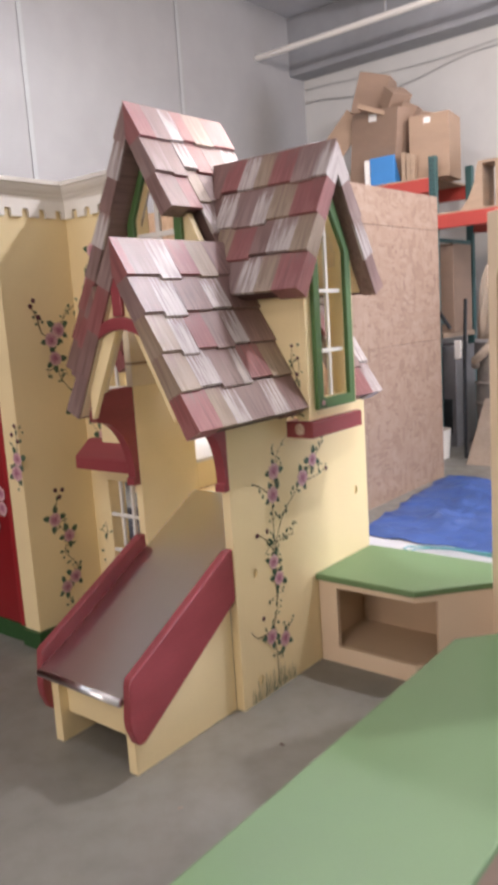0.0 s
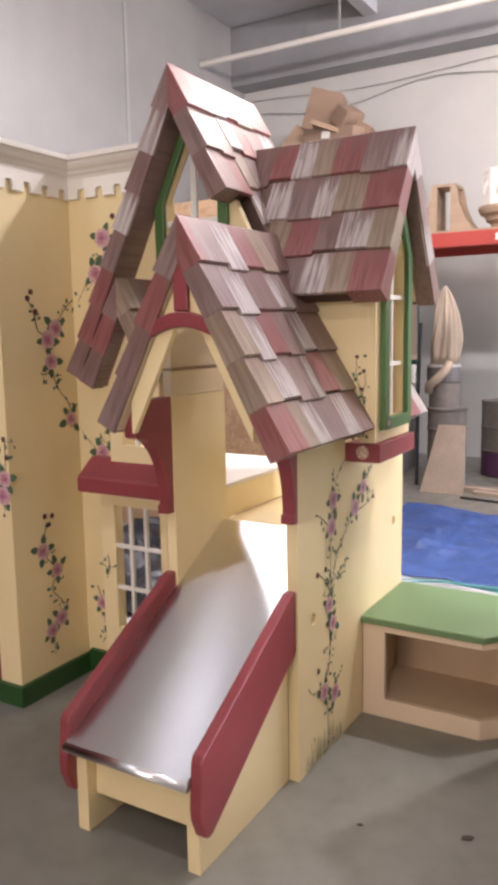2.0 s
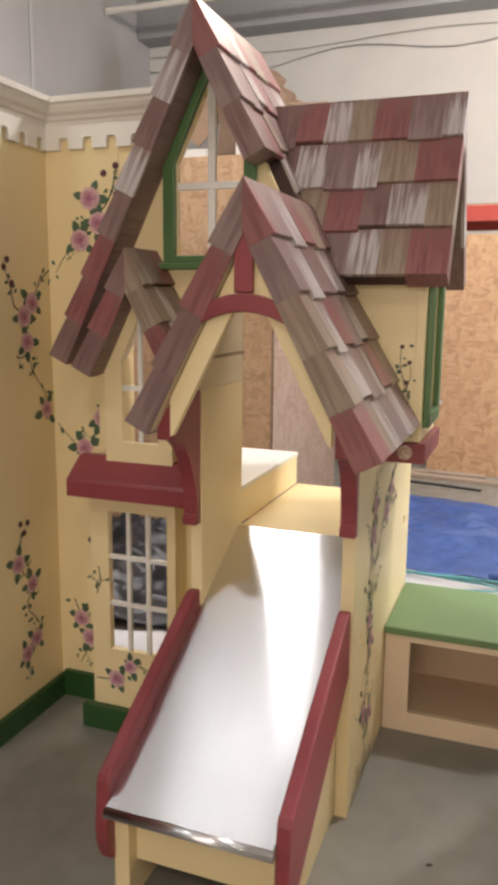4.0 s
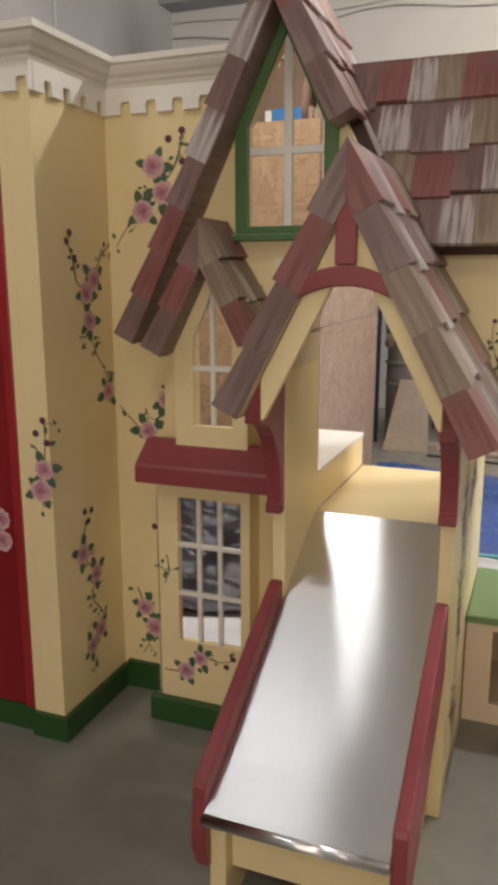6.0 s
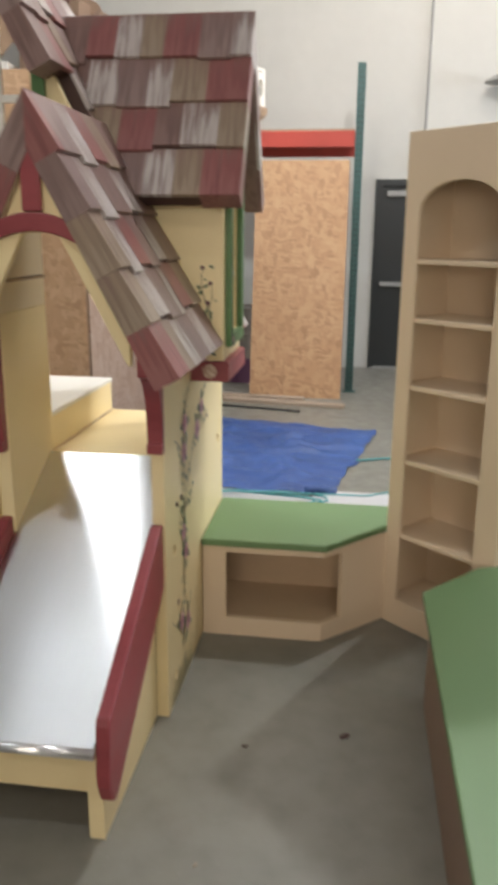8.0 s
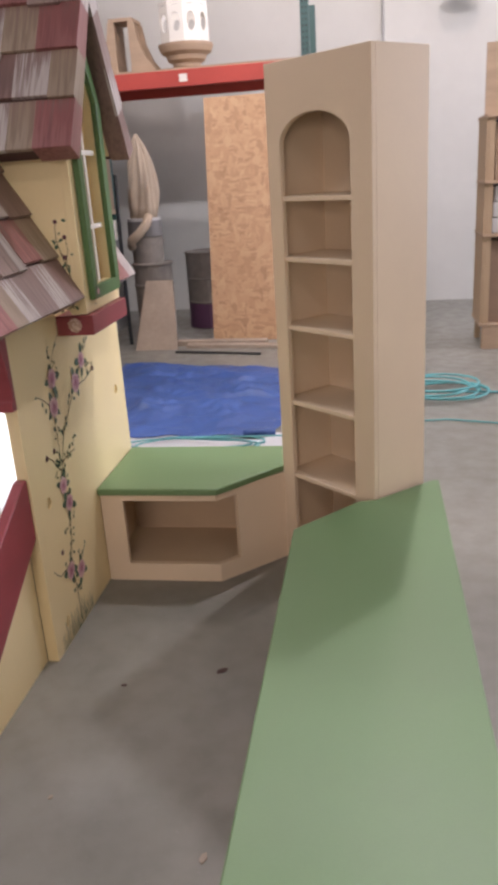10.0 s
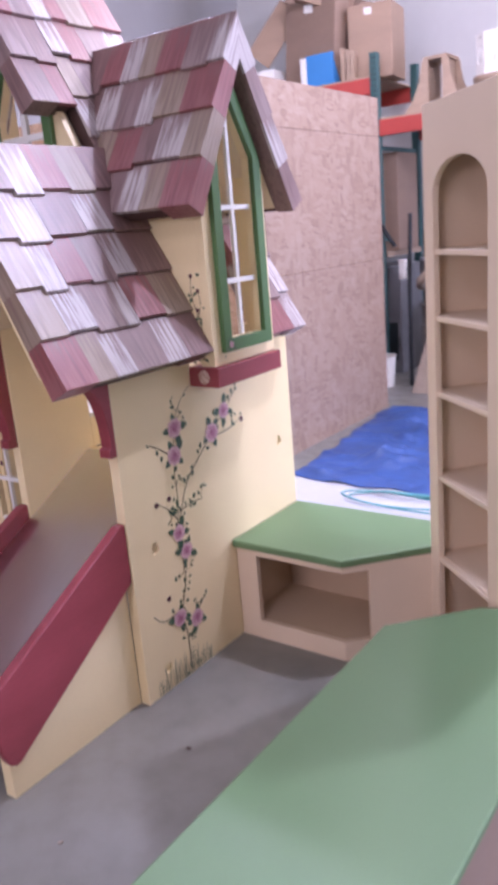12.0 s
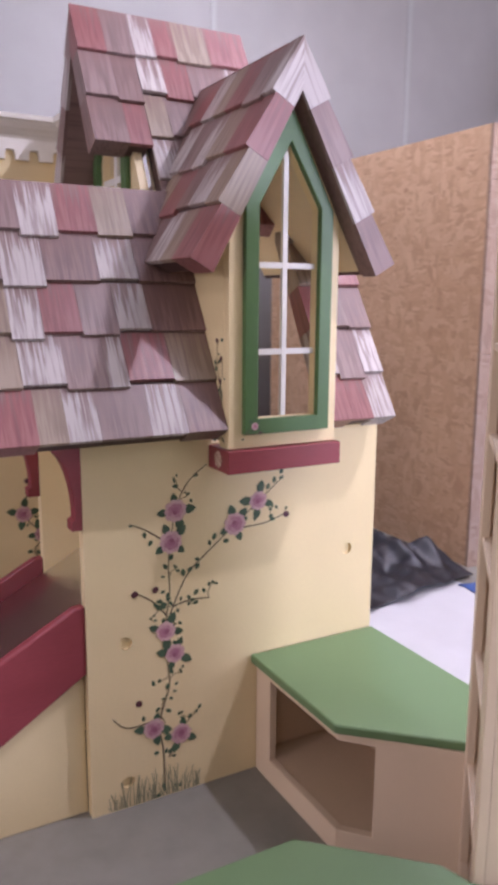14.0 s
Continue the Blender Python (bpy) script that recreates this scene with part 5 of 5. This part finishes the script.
part("board", plate([(-1.20, 0.0), (-0.77, 0.0), (-0.83, 0.70), (-1.10, 0.70)], "y", 0, 0.02, m=Matrix.Translation((0, 5.06, 0)) @ Matrix.Rotation(radians(-23), 4, "X")), DEBRIS, lean, bevel=0.003)
bucket = thing("bucket", "white plastic bucket on the floor", "bucket", (-1.62, 5.2, 0))
part("body", lathe([(0.12, 0.0), (0.145, 0.3), (0.15, 0.31), (0.135, 0.31), (0.12, 0.05)], (-1.62, 5.3, 0), 24), WHITE, bucket)
cab = thing("tool_cabinet", "dark grey machine cabinet under the rack", "cabinet", (-1.9, 6.2, 0))
part("body", boxed(-2.15, -1.68, 5.95, 6.5, 0.0, 1.15), DRAPE, cab, bevel=0.01)
part("panel", boxed(-2.1, -1.73, 5.94, 5.949, 0.15, 0.55), BLACK, cab)
arm = thing("rack_brace", "black diagonal steel brace under the rack", "brace", (-1.75, 5.7, 1.2))
part("bar", tube([(-2.3, 5.82, 2.3), (-1.66, 5.78, 1.35)], 0.022, 8), BLACK, arm)
carton(-2.16, 6.3, 1.3, 0.86, 0.5, 0.98, 0, 0, CARD_DARK, "brown carton on the lower rack level")
low = part("lower_shelf_board", boxed(-4.15, -1.80, 5.9, 6.8, 1.24, 1.298), PLY)
tagged(low, "plywood board on the lower rack level", "board")

beam = part("lower_rack_beam", boxed(-4.15, -1.885, 5.80, 5.85, 1.14, 1.235), RACK_RED, bevel=0.006)
tagged(beam, "dull orange-red beam of the lower rack level", "beam")
rows = []
for j in range(15):
    row = []
    for i in range(61):
        x = -3.0 + 1.16 * i / 60
        fall = j / 14
        y = 5.77 + (0.012 + 0.05 * fall) * math.sin(x * 21 + 1.5 * math.sin(x * 7) + fall) + 0.02 * math.sin(x * 53 + 3 * fall) - 0.06 * fall
        row.append(Vector((x, y, 1.24 - (0.80 + 0.05 * math.sin(x * 9)) * fall)))
    rows.append(row)
bm = cornered(rows, None)
got = bmesh.ops.extrude_face_region(bm, geom=bm.faces[:])
bmesh.ops.translate(bm, vec=(0, 0.004, 0), verts=[g for g in got["geom"] if isinstance(g, bmesh.types.BMVert)])
drape = part("dust_sheet", bm, DRAPE, smooth=True)
tagged(drape, "grey dust sheet hanging from the lower rack beam", "dust sheet")

# floor litter, tarp, plastic sheet, hose
for k, (x0, x1, y, z) in enumerate(((-0.70, 0.5, 5.02, 0.035), (-0.9, 0.1, 5.16, 0.05))):
    b = part("floor_plank", boxed(x0, x1, y, y + 0.1, 0.0, z, m=Matrix.Translation((0, y, 0)) @ Matrix.Rotation(radians(-7 + 3 * k), 4, "Z") @ Matrix.Translation((0, -y, 0))), DEBRIS, bevel=0.004)
    tagged(b, "dusty plank lying on the floor", "plank", "floor planks")
b = part("black_strip", tube([(-0.75, 4.90, 0.012), (-0.3, 4.83, 0.012), (0.1, 4.74, 0.012)], 0.012, 6), BLACK)
tagged(b, "black rubber strip on the floor", "strip")


def crumpled(name, label, category, corners, n, h, material, seed, thick=0.004, fine=1.0):
    """A loose sheet on the floor between four corners, with folds."""
    rng = random.Random(seed)
    a, b, c, d = [Vector((*q, 0)) for q in corners]
    rows = []
    ox, oy = rng.uniform(0, 50), rng.uniform(0, 50)
    for j in range(n + 1):
        row = []
        for i in range(n + 1):
            u, v = i / n, j / n
            p = a.lerp(b, u).lerp(d.lerp(c, u), v)
            edge = 1 - max(abs(2 * u - 1), abs(2 * v - 1)) ** 3
            q = Vector((p.x * 3 + ox, p.y * 3 + oy, 0))
            w = noise.noise(q) * 0.6 + noise.noise(q * 2.7) * 0.3 * fine + noise.noise(q * 6) * 0.12 * fine
            ridge = abs(noise.noise(Vector((p.x * 1.6 + ox, p.y * 4.5 + oy, 3))))
            p.x += 0.07 * noise.noise(Vector((p.y * 4 + ox, 1, 2))) * (1 if i in (0, n) else 0.4)
            p.y += 0.07 * noise.noise(Vector((p.x * 4 + oy, 5, 2))) * (1 if j in (0, n) else 0.4)
            p.z = 0.006 + max(0.0, h * (0.45 + w) * (0.25 + 0.75 * edge)) * (1.0 - 0.7 * fine * min(1, ridge * 3))
            row.append(p)
        rows.append(row)
    bm = cornered(rows, None)
    top = bm.faces[:]
    got = bmesh.ops.extrude_face_region(bm, geom=top)
    bmesh.ops.translate(bm, vec=(0, 0, -thick), verts=[g for g in got["geom"] if isinstance(g, bmesh.types.BMVert)])
    ob = part(name, bm, material, smooth=True)
    return tagged(ob, label, category)


tarp = crumpled("tarpaulin", "crumpled blue plastic tarpaulin spread on the floor", "tarpaulin", ((-0.93, 2.44), (0.45, 2.39), (0.80, 4.12), (-1.14, 4.5)), 90, 0.12, TARP, 4)
part("folded_corner", tube([(0.30, 2.40, 0.030), (0.36, 2.41, 0.040), (0.42, 2.43, 0.034), (0.49, 2.47, 0.022)], 0.026, 10), TARP, tarp, "rolled dark corner of the tarpaulin", smooth=True)
crumpled("plastic_sheet", "crumpled black plastic sheet on the floor", "plastic sheet", ((-2.9, 0.58), (-0.80, 1.19), (-1.02, 2.64), (-2.9, 2.70)), 90, 0.36, BAG, 7, fine=0.6)
pad = part("white_sheet", boxed(-1.3, 0.9, 1.25, 2.5, 0.0, 0.004), PAD)
tagged(pad, "thin white protective sheet on the floor", "sheet")
pad = part("white_sheet", boxed(-2.4, -0.97, 0.50, 1.24, 0.0, 0.003), PAD)
tagged(pad, "thin white protective sheet under black plastic", "sheet")
pts = []
for k in range(48):
    a = k * 0.32
    r = 0.24 + 0.10 * math.sin(k * 0.23) + 0.05 * math.sin(k * 0.71)
    pts.append((0.05 + r * math.cos(a) * 1.4 + 0.08 * math.sin(k * 0.11), 2.24 + r * 0.5 * math.sin(a), 0.014 + 0.0005 * k))
pts += [(0.45, 2.30, 0.05), (0.7, 2.42, 0.012), (1.0, 2.62, 0.012), (1.6, 2.7, 0.012), (2.6, 2.4, 0.012)]
hose = part("air_hose", tube(pts, 0.0055, 6), HOSE, smooth=True)
tagged(hose, "coiled teal air hose on the floor", "hose")
hose = part("air_hose", tube([(0.62, 3.2, 0.012), (0.8, 3.28, 0.012), (1.2, 3.4, 0.012), (2.2, 3.3, 0.012)], 0.008, 6), HOSE, smooth=True)
tagged(hose, "straight run of teal air hose on the floor", "hose")
for k, (x, y, s, a) in enumerate(((0.60, -0.02, 0.022, 30), (0.69, -0.78, 0.018, 70), (0.28, -0.12, 0.010, 10), (0.22, -0.62, 0.009, 50), (1.62, -0.4, 0.012, 20))):
    m = Matrix.Translation((x, y, 0)) @ Matrix.Rotation(radians(a), 4, "Z")
    b = part("floor_scrap", plate([(-s, -0.3 * s), (0.2 * s, -0.5 * s), (s, 0.1 * s), (0.3 * s, 0.5 * s), (-0.7 * s, 0.35 * s)], "z", 0.0005, 0.004, m=m), DEBRIS if k % 2 else EDGE)
    tagged(b, "small torn scrap lying on the concrete floor", "scrap", "floor scraps")
# storage shelf, sacks and hose past the bookcase
rack = thing("storage_shelf", "wooden storage shelf loaded with boxes and papers", "shelf", (2.7, 4.95, 0))
for x in (2.075, 3.40):
    for y in (4.74, 5.20):
        part("leg", boxed(x, x + 0.05, y, y + 0.05, 0.0, 1.90), SOFFIT, rack, bevel=0.003)
for z in (0.20, 0.96, 1.39, 1.90):
    part("shelf", boxed(2.05, 3.48, 4.72, 5.27, z, z + 0.025), PLY, rack, bevel=0.003)
part("kick_board", boxed(2.08, 3.45, 4.725, 4.739, 0.0, 0.199), PLY, rack, "tan kick board under the lowest shelf")
# backing is added, black so that the shelf reads darker
part("back_panel", boxed(2.06, 3.47, 5.251, 5.268, 0.226, 1.899), BLACK, rack, "black backing added to darken the shelf")
part("side_panel", boxed(2.056, 2.074, 4.745, 5.25, 0.226, 1.899), SOFFIT, rack, "brown side board of the shelf")
sheet = part("tan_board", boxed(2.06, 2.62, 4.93, 4.95, 1.926, 2.47), PLY)
tagged(sheet, "tan plywood board standing on the storage shelf", "board")
post = part("wood_post", boxed(2.14, 2.27, 4.80, 4.90, 1.416, 1.86), PLY, bevel=0.006)
tagged(post, "short wooden post standing on the storage shelf", "post")
pile = thing("paper_pile", "white paper bundle on the storage shelf", "paper", (2.2, 4.9, 0.986))
for k in range(3):
    part("bundle", boxed(2.13 + 0.006 * k, 2.30 - 0.004 * k, 4.79, 5.03, 0.986 + 0.13 * k, 1.112 + 0.13 * k), PAD, pile, bevel=0.012)
carton(2.25, 4.96, 0.226, 0.30, 0.34, 0.70, 2, 0, CARD_DARK, "tall brown carton on the storage shelf", False)
carton(2.65, 4.96, 0.226, 0.40, 0.36, 0.50, -4, 0, CARD_DARK, "brown carton on the storage shelf")
carton(2.75, 4.96, 1.416, 0.40, 0.36, 0.34, -6, 0, CARD_DARK, "brown carton on the storage shelf")
carton(2.70, 4.96, 0.986, 0.42, 0.36, 0.28, 3, 0, CARD_DARK, "brown carton on the storage shelf")
carton(3.15, 4.96, 0.986, 0.32, 0.34, 0.30, -3, 0, CARD, "tan carton on the storage shelf")


def sack(x, y, r, h, seed):
    bm = lathe([(r * 0.55, 0.0), (r * 0.95, 0.05 * h), (r * 1.05, 0.3 * h), (r * 0.98, 0.62 * h), (r * 0.7, 0.88 * h), (r * 0.25, h)], (x, y, 0), 36)
    for v in bm.verts:
        q = Vector((v.co.x * 6 + seed, v.co.y * 6, v.co.z * 6))
        k = 1 + 0.22 * noise.noise(q) + 0.10 * noise.noise(q * 2.6)
        v.co.x, v.co.y = x + (v.co.x - x) * k, y + (v.co.y - y) * k
    ob = part("sack", bm, PAD, smooth=True)
    return tagged(ob, "slumped grey plastic sack on the floor", "sack", "floor sacks")


sack(2.95, 4.05, 0.26, 0.36, 9)
plank = part("leaning_batten", boxed(-0.035, 0.035, -0.02, 0.02, 0, 1.7, m=Matrix.Translation((1.40, 5.9, 0)) @ Matrix.Rotation(radians(3), 4, "Y") @ Matrix.Rotation(radians(-48), 4, "X")), PLY)
tagged(plank, "long wooden batten leaning towards the exit door", "batten")
pts = [(1.62 + (0.22 + 0.06 * math.sin(k * 0.37)) * math.cos(k * 0.31) * 1.2, 3.32 + (0.22 + 0.06 * math.sin(k * 0.37)) * math.sin(k * 0.31), 0.014 + 0.0006 * k) for k in range(110)]
hose = part("air_hose", tube(pts, 0.008, 6), HOSE, smooth=True)
tagged(hose, "loose coil of blue-green air hose on the floor", "hose")
conduit = part("wall_conduit", tube([(1.27, Y1 - 0.02, 2.56), (1.27, Y1 - 0.02, 4.84)], 0.014, 8), GREY_METAL)
tagged(conduit, "thin grey conduit running up the white wall", "conduit")
# hanging dish pendant; the arm to the wall is added to hold it
shell = thing("wall_lamp", "grey dish pendant lamp, here on a wall arm", "lamp", (2.05, Y1 - 0.2, 3.22))
part("dish", lathe([(0.05, -0.025), (0.12, -0.02), (0.2, 0.0), (0.12, 0.05), (0.03, 0.09)], (2.05, Y1 - 0.22, 3.22), 24), GREY_METAL, shell)
part("arm", boxed(2.035, 2.065, Y1 - 0.2, Y1 - 0.001, 3.26, 3.285), GREY_METAL, shell)
